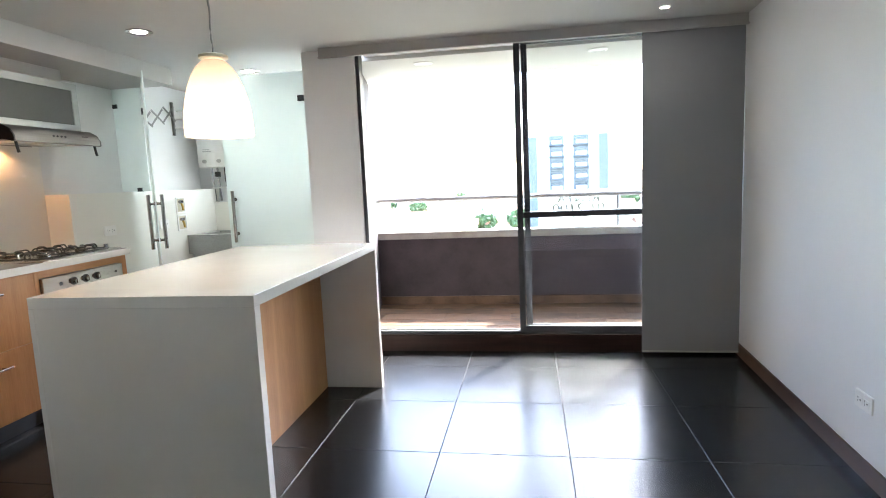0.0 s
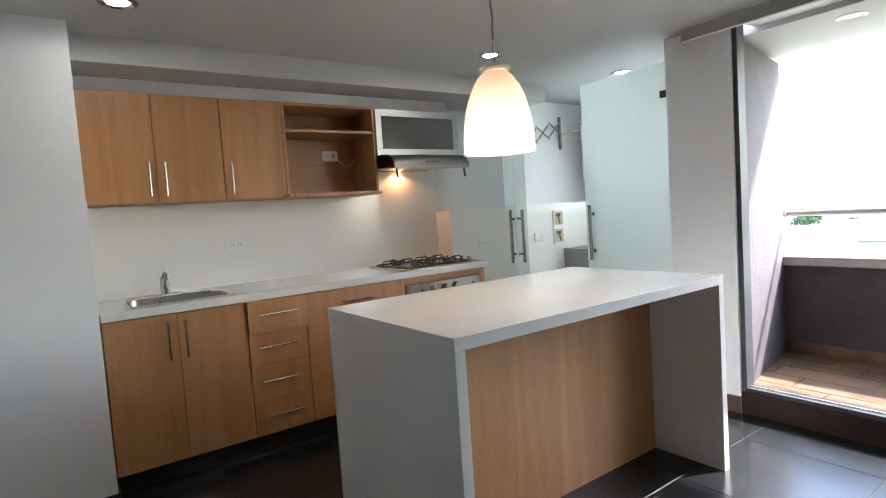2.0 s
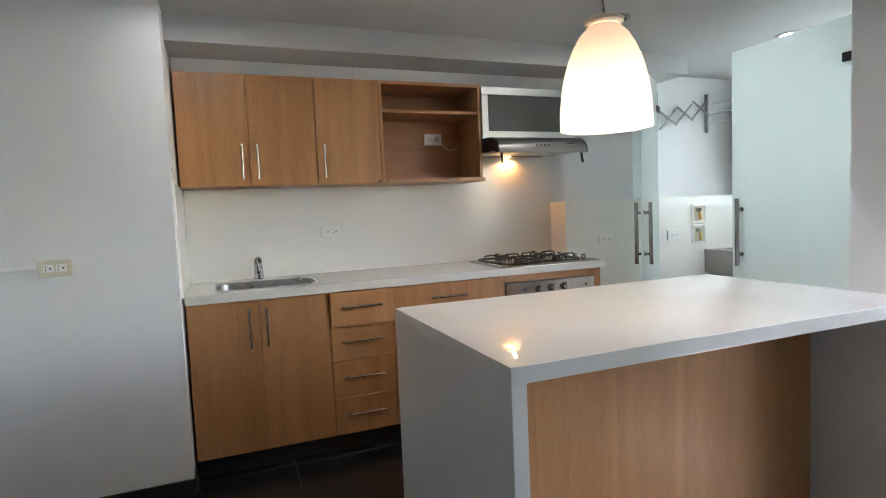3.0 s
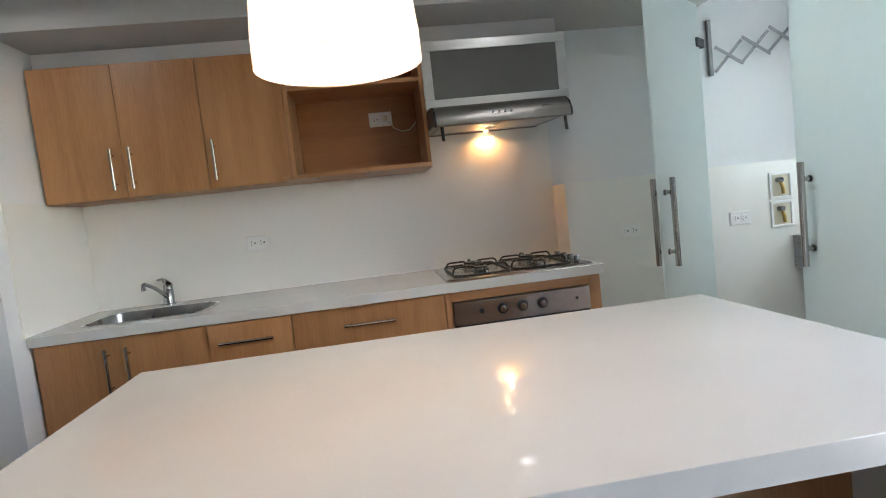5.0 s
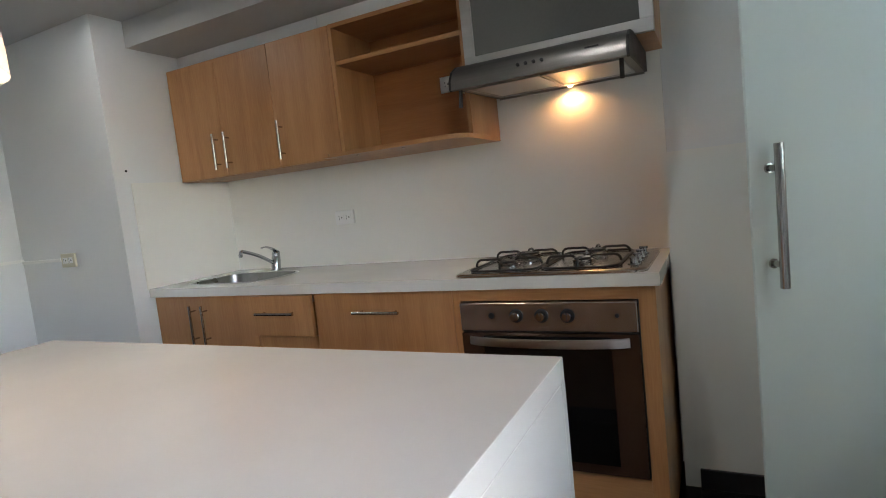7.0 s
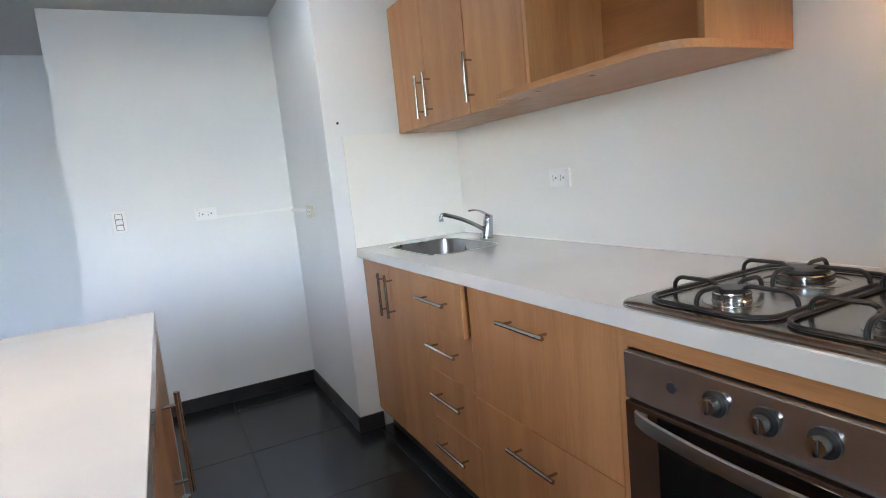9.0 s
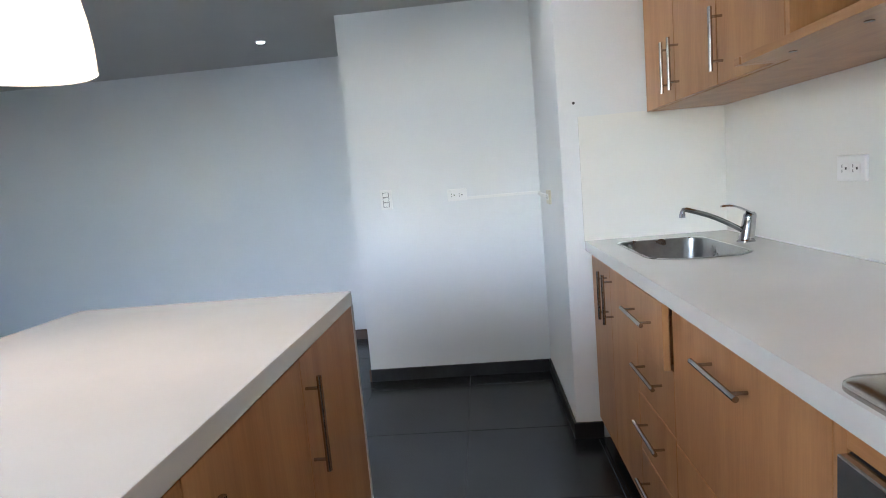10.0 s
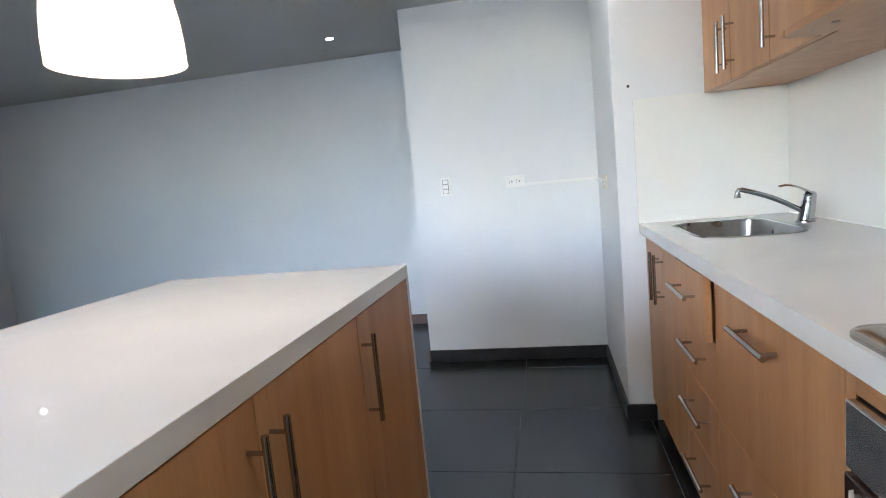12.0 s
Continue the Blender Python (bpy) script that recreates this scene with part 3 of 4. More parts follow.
def arch(bm, p, q, lo, hi, r, bend=0.022):
    """A bar that rises from the plate in a round bend, runs level and comes down again."""
    p, q = Vector((*p, 0)), Vector((*q, 0))
    d = (q - p).normalized()
    line = [p + Vector((0, 0, lo))]
    for k in range(6):
        t = radians(90 * k / 5)
        line.append(p + d * bend * (1 - math.cos(t)) + Vector((0, 0, hi - bend * (1 - math.sin(t)))))
    for k in range(6):
        t = radians(90 * k / 5)
        line.append(q - d * bend * (1 - math.sin(t)) + Vector((0, 0, hi - bend * (1 - math.cos(t)))))
    tube(bm, line + [q + Vector((0, 0, lo))], r, 8)


for y0, y1 in ((3.182, 3.436), (3.456, 3.712)):
    ym = (y0 + y1) / 2
    loop = [(x, y, 0.928) for x, y in outline(-3.035, -2.600, y0, y1, 0.05, 5)]
    sup = part("pan_support", tube(bmesh.new(), loop + loop[:1], 0.0046, 8), IRON, ct, "black enamelled pan support", True)
    for xb in (-2.695, -2.920):
        for s in (-1, 1):
            for p, q in (((xb, ym + s * (y1 - y0) / 2), (xb, ym + s * 0.022)), ((xb + s * 0.095, ym), (xb + s * 0.022, ym))):
                gr = bmesh.new()
                arch(gr, p, q, 0.928, 0.957, 0.0046)
                part("prong", gr, IRON, sup, "", True)
    part("hob_well", prism(bmesh.new(), outline(-3.025, -2.610, y0 + 0.01, y1 - 0.01, 0.05), 0.9225, 0.9240), HOB, ct)
for x in (-2.665, -2.755, -2.845, -2.935):
    bm = bmesh.new()
    rod(bm, (x, 3.758, 0.922), (x, 3.758, 0.927), 0.021, 0.019, n=24)
    rod(bm, (x, 3.758, 0.927), (x, 3.758, 0.944), 0.0135, 0.0120, n=24)
    box(bm, x - 0.003, x + 0.003, 3.743, 3.773, 0.940, 0.949, 0.001)
    part("knob", bm, CHROME, ct, "silver burner knob", True)

# wall cabinets
UZ0, UZ1 = 1.433, 2.016
for y0, y1, doors, lab in ((1.456, 2.15, ((1.458, 1.80, 1.762), (1.80, 2.15, 1.84)), "beech laminate wall cabinet with two doors"), (2.151, 2.516, ((2.152, 2.515, 2.19),), "beech laminate wall cabinet with a single door")):
    c = thing("wall_cabinet", (-3.0, (y0 + y1) / 2, UZ0), lab, "cabinet", "wall cabinets")
    carcass(c, XW + 0.009, UX - 0.020, y0, y1, UZ0, UZ1)
    part("top_board", boxed(XW + 0.009, UX - 0.020, y0 + 0.016, y1 - 0.016, UZ1 - 0.016, UZ1), BEECH, c)
    for a, b, h in doors:
        d = front("door", c, a, b, UZ0, UZ1, UX)
        bar_handle(d, (UX, h, 1.558), (0, 0, 1), 0.18, OUT)
c = thing("open_shelf_cabinet", (-3.0, 2.84, UZ0), "open beech laminate wall cabinet with one shelf", "shelf")
Y0, Y1 = 2.517, 3.16
part("side_panel", boxed(XW + 0.012, UX, Y0, Y0 + 0.018, UZ0 + 0.0165, UZ1, 0.001), BEECH, c)
part("side_panel", boxed(XW + 0.012, UX, Y1 - 0.018, Y1, UZ0 + 0.0165, UZ1, 0.001), BEECH, c)
part("top_board", boxed(XW + 0.012, UX, Y0 + 0.018, Y1 - 0.018, UZ1 - 0.018, UZ1, 0.001), BEECH_H, c)
part("back_panel", boxed(XW + 0.009, XW + 0.014, Y0 + 0.018, Y1 - 0.018, UZ0 + 0.0165, UZ1 - 0.018), BEECH_SHADED, c)
part("shelf_board", boxed(XW + 0.014, UX - 0.012, Y0 + 0.018, Y1 - 0.018, 1.838, 1.856, 0.001), BEECH_H, c)
part("bottom_board", prism(bmesh.new(), outline(XW + 0.012, -2.742, Y0, Y1, (0.002, 0.012, 0.09, 0.002)), UZ0 - 0.002, UZ0 + 0.016), BEECH_H, c, "projecting bottom shelf with a rounded corner")
part("shelf_lip", boxed(UX + 0.002, -2.742, Y0 - 0.03, Y0 - 0.0005, UZ0 - 0.002, UZ0 + 0.016, 0.002), BEECH_H, c)
for y in (2.63, 2.86):
    part("screw_cap", rod(bmesh.new(), (-2.80, y, UZ0 - 0.002), (-2.80, y, UZ0 - 0.004), 0.008, n=16), SATIN, c, "steel screw cap", True)
c = thing("glass_door_cabinet", (-3.0, 3.51, 1.695), "wall cabinet with aluminium-framed grey glass flap door", "cabinet")
AY0, AY1, AZ0, AZ1 = 3.160, 3.857, 1.691, 2.004
carcass(c, XW + 0.009, -2.852, AY0, AY1 - 0.002, AZ0, AZ1 - 0.002)
part("top_board", boxed(XW + 0.009, -2.852, AY0 + 0.016, AY1 - 0.018, AZ1 - 0.018, AZ1 - 0.002), BEECH, c)
bm = bmesh.new()
w = 0.045
for y0, y1, z0, z1 in ((AY0, AY1, AZ1 - w, AZ1), (AY0, AY1, AZ0, AZ0 + w), (AY0, AY0 + w, AZ0 + w, AZ1 - w), (AY1 - w, AY1, AZ0 + w, AZ1 - w)):
    box(bm, -2.85, -2.83, y0, y1, z0, z1, 0.0015)
d = part("door", bm, ALU, c, "aluminium door frame")
part("pane", boxed(-2.843, -2.836, AY0 + w, AY1 - w, AZ0 + w, AZ1 - w), PANE, d, "grey satin glass")
part("pull", boxed(-2.832, -2.815, 3.48, 3.56, 1.690, 1.697, 0.002), BLACK, d, "black pull lip")

for y0, y1 in ((1.447, 2.397), (2.400, 3.857)):
    solo("filler_panel", boxed(-2.950, -2.935, y0, y1, 2.0165, 2.104), PAINT, "white filler panel between cabinet tops and beam", "panel", (-2.94, (y0 + y1) / 2, 2.0165), "filler panels")

# range hood
hd = thing("range_hood", (-2.9, 3.48, 1.58), "stainless slim range hood with a lit warm lamp", "range hood")
prof = [(-3.16, 1.615), (-2.70, 1.598), (-2.655, 1.585), (-2.640, 1.588), (-2.642, 1.618), (-2.665, 1.655), (-2.715, 1.682), (-2.79, 1.690), (-3.16, 1.692)]
bm = bmesh.new()
ends = [[bm.verts.new((x, y, z)) for x, z in prof] for y in (3.175, 3.785)]
for k in range(len(prof)):
    j = (k + 1) % len(prof)
    bm.faces.new((ends[0][k], ends[0][j], ends[1][j], ends[1][k]))
bm.faces.new(ends[0]), bm.faces.new(ends[1][::-1])
part("hood_body", bm, HOOD_STEEL, hd, "brushed steel canopy", True)
for y0, y1 in ((3.166, 3.175), (3.785, 3.794)):
    bm = bmesh.new()
    ends = [[bm.verts.new((x, y, z)) for x, z in prof] for y in (y0, y1)]
    for k in range(len(prof)):
        j = (k + 1) % len(prof)
        bm.faces.new((ends[0][k], ends[0][j], ends[1][j], ends[1][k]))
    bm.faces.new(ends[0]), bm.faces.new(ends[1][::-1])
    part("end_cap", bm, BLACK, hd, "black plastic end cap")
for y0, y1 in ((3.205, 3.478), (3.484, 3.757)):
    bm = bmesh.new()
    for x0, x1, ya, yb, d in ((-3.09, -2.72, y0, y1, 0.003), (-3.09, -2.72, y0, y0 + 0.012, 0.006), (-3.09, -2.72, y1 - 0.012, y1, 0.006), (-2.735, -2.72, y0 + 0.012, y1 - 0.012, 0.006), (-3.09, -3.075, y0 + 0.012, y1 - 0.012, 0.006)):
        box(bm, x0, x1, ya, yb, -d, 0.002)
    for v in bm.verts:
        v.co.z += 1.615 - (v.co.x + 3.16) * 0.037
    part("filter", bm, ALU, hd, "aluminium grease filter")
part("back_rail", boxed(-3.162, -3.150, 3.176, 3.784, 1.608, 1.616), HOOD_STEEL, hd, "dark rear edge")
part("lamp_ring", lathe(bmesh.new(), (-3.122, 3.497, 1.606), [(0.012, 0.0), (0.012, 0.005), (0.022, 0.007), (0.024, 0.012)], 28), STEEL, hd, "steel lamp ring", True)
part("lamp_lens", lathe(bmesh.new(), (-3.122, 3.497, 1.604), [(0.0, 0.0), (0.008, 0.001), (0.0115, 0.004)], 24), HOT, hd, "lit warm lamp", True)
for y in (3.20, 3.765):
    bm = bmesh.new()
    tube(bm, [(-2.668, y, 1.59), (-2.664, y, 1.565), (-2.658, y, 1.535), (-2.655, y, 1.525)], 0.0075, 8)
    part("visor_arm", bm, BLACK, hd, "black visor arm", True)
for k in range(4):
    part("button", rod(bmesh.new(), (-2.645, 3.43 + 0.028 * k, 1.628), (-2.640, 3.43 + 0.028 * k, 1.630), 0.006, n=12), BLACK, hd)
part("badge", boxed(-2.658, -2.6535, 3.655, 3.70, 1.637, 1.642), BLACK, hd)

# ---- outlets and switches ----


def outlet(place, out, name="wall_outlet", vertical=False, holes=2, label="white double wall outlet", w=0.118, h=0.072, mat=None):
    p, o = Vector(place), Vector(out)
    s = Vector((0, 0, 1)).cross(o)
    u = Vector((0, 0, 1))
    if vertical:
        w, h = h, w
    m = Matrix.Translation(p) @ Matrix([[s.x, u.x, o.x, 0], [s.y, u.y, o.y, 0], [s.z, u.z, o.z, 0], [0, 0, 0, 1]])
    t = thing(name, p, label, "switch" if "switch" in name else "outlet", "wall outlets")

    def piece(nm, bm, mt, parent):
        bmesh.ops.transform(bm, matrix=m, verts=bm.verts)
        return part(nm, bm, mt, parent)
    piece("plate", boxed(-w / 2, w / 2, -h / 2, h / 2, 0, 0.012, 0.003), mat or WHITE, t)
    for k in range(holes):
        c = (k - (holes - 1) / 2) * (0.046 if holes == 2 else 0.03)
        cx, cy = (0, c) if vertical else (c, 0)
        if "switch" in name:
            piece("rocker_gap", boxed(cx - 0.0185, cx + 0.0185, cy - 0.0140, cy + 0.0140, 0.012, 0.0126), SOCKET, t)
            piece("rocker", boxed(cx - 0.016, cx + 0.016, cy - 0.012, cy + 0.012, 0.012, 0.0165, 0.001), WHITE, t)
            continue
        f = piece("socket", boxed(cx - 0.019, cx + 0.019, cy - 0.015, cy + 0.015, 0.012, 0.0138, 0.0006), WHITE, t)
        for a, b, g, e in ((-0.011, -0.0085, 0.0025, 0.011), (-0.011, -0.0085, -0.011, -0.0025), (0.003, 0.010, -0.0035, 0.0035)):
            piece("slot", boxed(cx + a, cx + b, cy + g, cy + e, 0.0130, 0.0142), SOCKET, f)
    return t


outlet((XW + 0.008, 2.262, 1.160), (1, 0, 0), label="white double outlet on the splashback")
outlet((XW + 0.014, 2.955, 1.722), (1, 0, 0), label="white double outlet inside the open cabinet")
outlet((-2.975, 4.175, 1.005), (1, 0, 0), label="white double outlet on the half-height wall")
outlet((-2.975, 4.80, 1.000), (1, 0, 0), label="white double outlet in the laundry")
outlet((-2.48, 0.985, 1.092), (1, 0, 0), label="ivory double outlet beside the fridge niche", mat=IVORY)
outlet((-1.985, 0.545, 1.130), (0, 1, 0), label="white double outlet in the fridge niche")
outlet((-1.555, 0.545, 1.135), (0, 1, 0), "light_switch", True, 3, "white triple light switch")
outlet((1.440, 2.85, 0.315), (-1, 0, 0), label="white double outlet low on the wall")
solo("cable_trunking", boxed(-2.48, -2.044, 0.545, 0.559, 1.098, 1.114, 0.002), WHITE, "thin white surface cable trunking", "trunking", (-2.26, 0.55, 1.106))
solo("cable_trunking", boxed(-2.48, -2.466, 0.559, 0.925, 1.088, 1.104, 0.002), WHITE, "thin white surface cable trunking", "trunking", (-2.475, 0.74, 1.096))
solo("wall_plug_hole", rod(bmesh.new(), (-2.545, 1.4455, 1.50), (-2.545, 1.448, 1.50), 0.006, n=12), BLACK, "small black screw hole cap in the wall", "cap", (-2.545, 1.446, 1.50))
pc = thing("hood_power_cord", (XW + 0.02, 2.99, 1.72), "grey power cord plugged into the cabinet outlet", "cord")
part("plug", boxed(XW + 0.0255, XW + 0.055, 2.965, 2.99, 1.708, 1.736, 0.004), IVORY, pc)
part("cord", tube(bmesh.new(), [(XW + 0.055, 2.978, 1.72), (XW + 0.07, 2.99, 1.70), (XW + 0.06, 3.02, 1.665), (XW + 0.045, 3.06, 1.648), (XW + 0.035, 3.10, 1.655), (XW + 0.03, 3.135, 1.69)], 0.0028, 8), IVORY, pc, "", True)

# ---- island ----
IX0, IX1, IY0, IY1 = -1.700, -0.812, 2.218, 3.755
isl = thing("kitchen_island", (-1.26, 2.99, 0), "white quartz waterfall island with beech panels and doors", "island")
part("island_top", boxed(IX0, IX1, IY0, IY1, 0.868, 0.91, 0.0015), QUARTZ, isl, "white quartz top")
for y0, y1 in ((IY0, IY0 + 0.04), (IY1 - 0.04, IY1)):
    part("waterfall_leg", boxed(-1.678, IX1, y0, y1, 0.0, 0.868, 0.0012), QUARTZ, isl, "white quartz side slab")
part("back_panel", boxed(-1.188, -1.17, IY0 + 0.04, IY1 - 0.04, 0.0, 0.868), BEECH, isl, "beech panel under the overhang")
part("body", boxed(-1.676, -1.188, IY0 + 0.04, IY1 - 0.04, 0.09, 0.868), BEECH, isl)
part("plinth", boxed(-1.64, -1.188, IY0 + 0.04, IY1 - 0.04, 0.0, 0.09), BLACK, isl)
for y0, y1, h in ((IY0 + 0.016, 2.735, 2.715), (2.735, 3.222, 3.185), (3.222, IY1 - 0.016, 3.258)):
    d = part("door", boxed(-1.698, -1.679, y0 + 0.0015, y1 - 0.0015, 0.012 if y0 < 2.3 else 0.095, 0.866, 0.0012), BEECH, isl)
    bar_handle(d, (-1.697, h, 0.705), (0, 0, 1), 0.225, (-1, 0, 0))

for y0, y1 in ((IY0, IY0 + 0.0155), (IY1 - 0.0155, IY1)):
    part("leg_edge", boxed(IX0, -1.6785, y0, y1, 0.0, 0.8675), QUARTZ, isl, "white quartz edge")

# ---- pendant lamp ----
PX, PY = -1.229, 2.82
pd = thing("pendant_lamp", (PX, PY, 1.50), "lit opal glass bell pendant lamp over the island", "pendant lamp")
prof = [(0.145, 0.0), (0.1445, 0.05), (0.140, 0.105), (0.131, 0.16), (0.117, 0.212), (0.098, 0.26), (0.076, 0.297), (0.055, 0.318), (0.046, 0.325)]
part("shade", lathe(bmesh.new(), (PX, PY, 1.507), prof, 56), OPAL, pd, "opal glass bell shade", True)
part("shade_collar", lathe(bmesh.new(), (PX, PY, 1.836), [(0.0, 0.0), (0.048, 0.0), (0.062, 0.006), (0.062, 0.016), (0.05, 0.022), (0.0, 0.022)], 40), IVORY, pd, "cream collar", True)
part("bulb", lathe(bmesh.new(), (PX, PY, 1.575), [(0.0, -0.05), (0.02, -0.045), (0.032, -0.02), (0.033, 0.0), (0.026, 0.03), (0.014, 0.055), (0.0, 0.06)], 24), BULB, pd, "lit bulb", True).visible_shadow = False
part("lamp_holder", rod(bmesh.new(), (PX, PY, 1.632), (PX, PY, 1.836), 0.016), WHITE, pd, "", True)
bm = bmesh.new()
tube(bm, [(PX + 0.003 * math.sin(k * 1.3), PY + 0.003 * math.cos(k * 1.7), 1.857 + k * 0.0275) for k in range(11)], 0.0045, 8)
part("cord", bm, RACK, pd, "grey twisted cord", True)
part("canopy", lathe(bmesh.new(), (PX, PY, 2.13), [(0.0, 0.0), (0.012, 0.0), (0.03, 0.02), (0.045, 0.06), (0.05, 0.102)], 32), WHITE, pd, "white ceiling canopy", True)

# ---- recessed downlights ----
for i, (x, y, z) in enumerate(DOWNLIGHTS + [(-0.69, 4.98, 2.20), (0.66, 4.97, 2.20)]):
    t = thing("downlight", (x, y, z), "round recessed ceiling downlight" + (", switched on" if i < 6 else " in the balcony ceiling"), "downlight", "recessed downlights")
    s = 0.55 if 3 <= i < 6 else 1.3
    part("rim", lathe(bmesh.new(), (x, y, z), [(0.058 * s, 0.0), (0.058 * s, -0.004), (0.047 * s, -0.008), (0.040 * s, -0.003), (0.038 * s, 0.0)], 36), SATIN if i < 3 else WHITE, t, "trim ring", True)
    part("lens", rod(bmesh.new(), (x, y, z), (x, y, z - 0.0025), 0.0385 * s * (0.8 if i < 3 else 1), n=32), LENS if i < 6 else WHITE, t, "lamp lens")

# ---- balcony door, curtain ----
WY = 4.515
dw = thing("balcony_sliding_door", (0.2, WY, 0.128), "dark grey aluminium sliding door, one half slid open", "sliding door", "", "structure")
for x0, x1, z0, z1 in ((-1.095, -1.068, 0.128, 2.231), (1.482, 1.528, 0.128, 2.231), (-1.068, 1.482, 2.212, 2.231)):
    part("frame", boxed(x0, x1, WY - 0.042, WY + 0.042, z0, z1, 0.002), FRAME, dw)
part("track", boxed(-1.068, 1.482, WY - 0.042, WY + 0.042, 0.128, 0.150, 0.002), FRAME, dw, "dark floor track")
part("track_rail", boxed(-1.068, 1.482, WY - 0.004, WY + 0.004, 0.150, 0.156), ALU, dw, "aluminium rail")
for yy, x0, x1 in ((WY - 0.026, 0.035, 0.96), (WY + 0.026, 0.085, 1.48)):
    lf = part("leaf_stile", boxed(x0, x0 + 0.042, yy - 0.018, yy + 0.018, 0.150, 2.212, 0.002), FRAME, dw)
    part("leaf_stile", boxed(x1 - 0.042, x1, yy - 0.018, yy + 0.018, 0.150, 2.212, 0.002), FRAME, dw)
    for z0, z1 in ((0.150, 0.19), (0.978, 1.018), (2.182, 2.212)):
        part("leaf_rail", boxed(x0 + 0.042, x1 - 0.042, yy - 0.017, yy + 0.017, z0, z1, 0.002), FRAME, dw)
    if yy > WY:
        continue
    for z0, z1 in ((0.19, 0.978), (1.018, 2.182)):
        part("pane", boxed(x0 + 0.042, x1 - 0.042, yy - 0.003, yy + 0.003, z0, z1), CLEAR, dw, "clear glass").visible_shadow = False
part("lock", boxed(0.045, 0.068, WY - 0.056, WY - 0.044, 1.06, 1.20, 0.003), BLACK, dw, "black latch")

cr = thing("curtain_rail", (0.08, 4.40, 2.15), "grey ceiling-mounted panel curtain rail", "curtain rail")
part("fascia", boxed(-1.330, XR, 4.368, 4.38, 2.160, ZC, 0.002), CASSETTE, cr)
part("top_channel", boxed(-1.330, XR, 4.38, 4.448, 2.200, ZC), CASSETTE, cr)
part("rail_lip", boxed(-1.330, XR, 4.352, 4.368, 2.160, 2.170, 0.002), CASSETTE, cr)
cu = thing("panel_curtain", (1.19, 4.41, 0.03), "grey fabric panel curtain drawn aside to the wall", "curtain")
for k, (y, x0) in enumerate(((4.392, 0.872), (4.405, 0.880), (4.418, 0.887))):
    bm = bmesh.new()
    n = 24
    for i in range(n):
        for a, b in ((i / n, (i + 1) / n),):
            def at(u, z):
                return (x0 + (1.502 - x0) * u, y + 0.0025 * math.sin(u * 9 + z * 1.5 + k), z)
            for j in range(6):
                z0, z1 = 0.03 + 2.165 * j / 6, 0.03 + 2.165 * (j + 1) / 6
                bm.faces.new([bm.verts.new(at(u, z)) for u, z in ((a, z0), (b, z0), (b, z1), (a, z1))])
    bmesh.ops.remove_doubles(bm, verts=bm.verts, dist=1e-5)
    bmesh.ops.solidify(bm, geom=bm.faces, thickness=0.002)
    part("panel", bm, CURTAIN, cu, "", True)
part("weight_bar", boxed(0.875, 1.50, 4.388, 4.396, 0.022, 0.034, 0.002), CASSETTE, cu)

# ---- frosted laundry doors ----


def glass_leaf(hinge, tip, z0, z1, name="glass_door", label="", t=0.008, edges=True):
    h, e = Vector((*hinge, 0)), Vector((*tip, 0))
    d = (e - h).normalized()
    nrm = Vector((-d.y, d.x, 0))
    L = (e - h).length
    ob = thing(name, (h.x, h.y, z0), label, "glass door")
    m = Matrix.Translation(h) @ Matrix([[d.x, nrm.x, 0, 0], [d.y, nrm.y, 0, 0], [0, 0, 1, 0], [0, 0, 0, 1]])

    def piece(nm, bm, mt, lab="", smooth=False):
        bmesh.ops.transform(bm, matrix=m, verts=bm.verts)
        return part(nm, bm, mt, ob, lab, smooth)
    g = piece("pane", boxed(0, L, -t / 2, t / 2, z0, z1, 0.001), FROST, "frosted greenish glass")
    return ob, piece, L


def pulls(piece, x, z0, z1):
    for s in (-1, 1):
        bm = bmesh.new()
        rod(bm, (x, s * 0.044, z0), (x, s * 0.044, z1), 0.0125)
        for z in (z0 + 0.065, z1 - 0.065):
            rod(bm, (x, s * 0.004, z), (x, s * 0.044, z), 0.009, n=12)
            rod(bm, (x, s * 0.004, z), (x, s * 0.010, z), 0.014, n=14)
        piece("pull_bar", bm, SATIN, "satin steel pull bar", True)


GT = 2.115
ob, piece, L = glass_leaf((-1.497, 4.50), (-2.190, 4.50), 0.012, GT, label="frosted glass laundry door, closed, with steel pull bars")
pulls(piece, L - 0.065, 0.862, 1.257)
for z in (0.22, 1.92):
    piece("hinge_clamp", boxed(-0.005, 0.06, -0.016, 0.016, z - 0.022, z + 0.022, 0.003), FRAME, "dark clamp hinge")
ob, piece, L = glass_leaf((-2.895, 4.585), (-2.512, 4.093), 0.012, GT, label="frosted glass laundry door standing open to the kitchen")
pulls(piece, L - 0.06, 0.862, 1.257)
for z in (0.226, 1.914):
    piece("hinge_clamp", boxed(-0.04, 0.05, -0.016, 0.016, z - 0.022, z + 0.022, 0.003), FRAME, "dark clamp hinge")
ob, piece, L = glass_leaf((-3.168, 4.60), (-2.915, 4.60), 1.287, GT, "fixed_glass_panel", "narrow fixed frosted glass panel on the half wall")
for x, z in ((0.02, 1.97), (L - 0.09, 1.30)):
    piece("wall_clamp", boxed(x - 0.02, x + 0.02, -0.014, 0.014, z - 0.016, z + 0.016, 0.002), FRAME, "dark clamp")

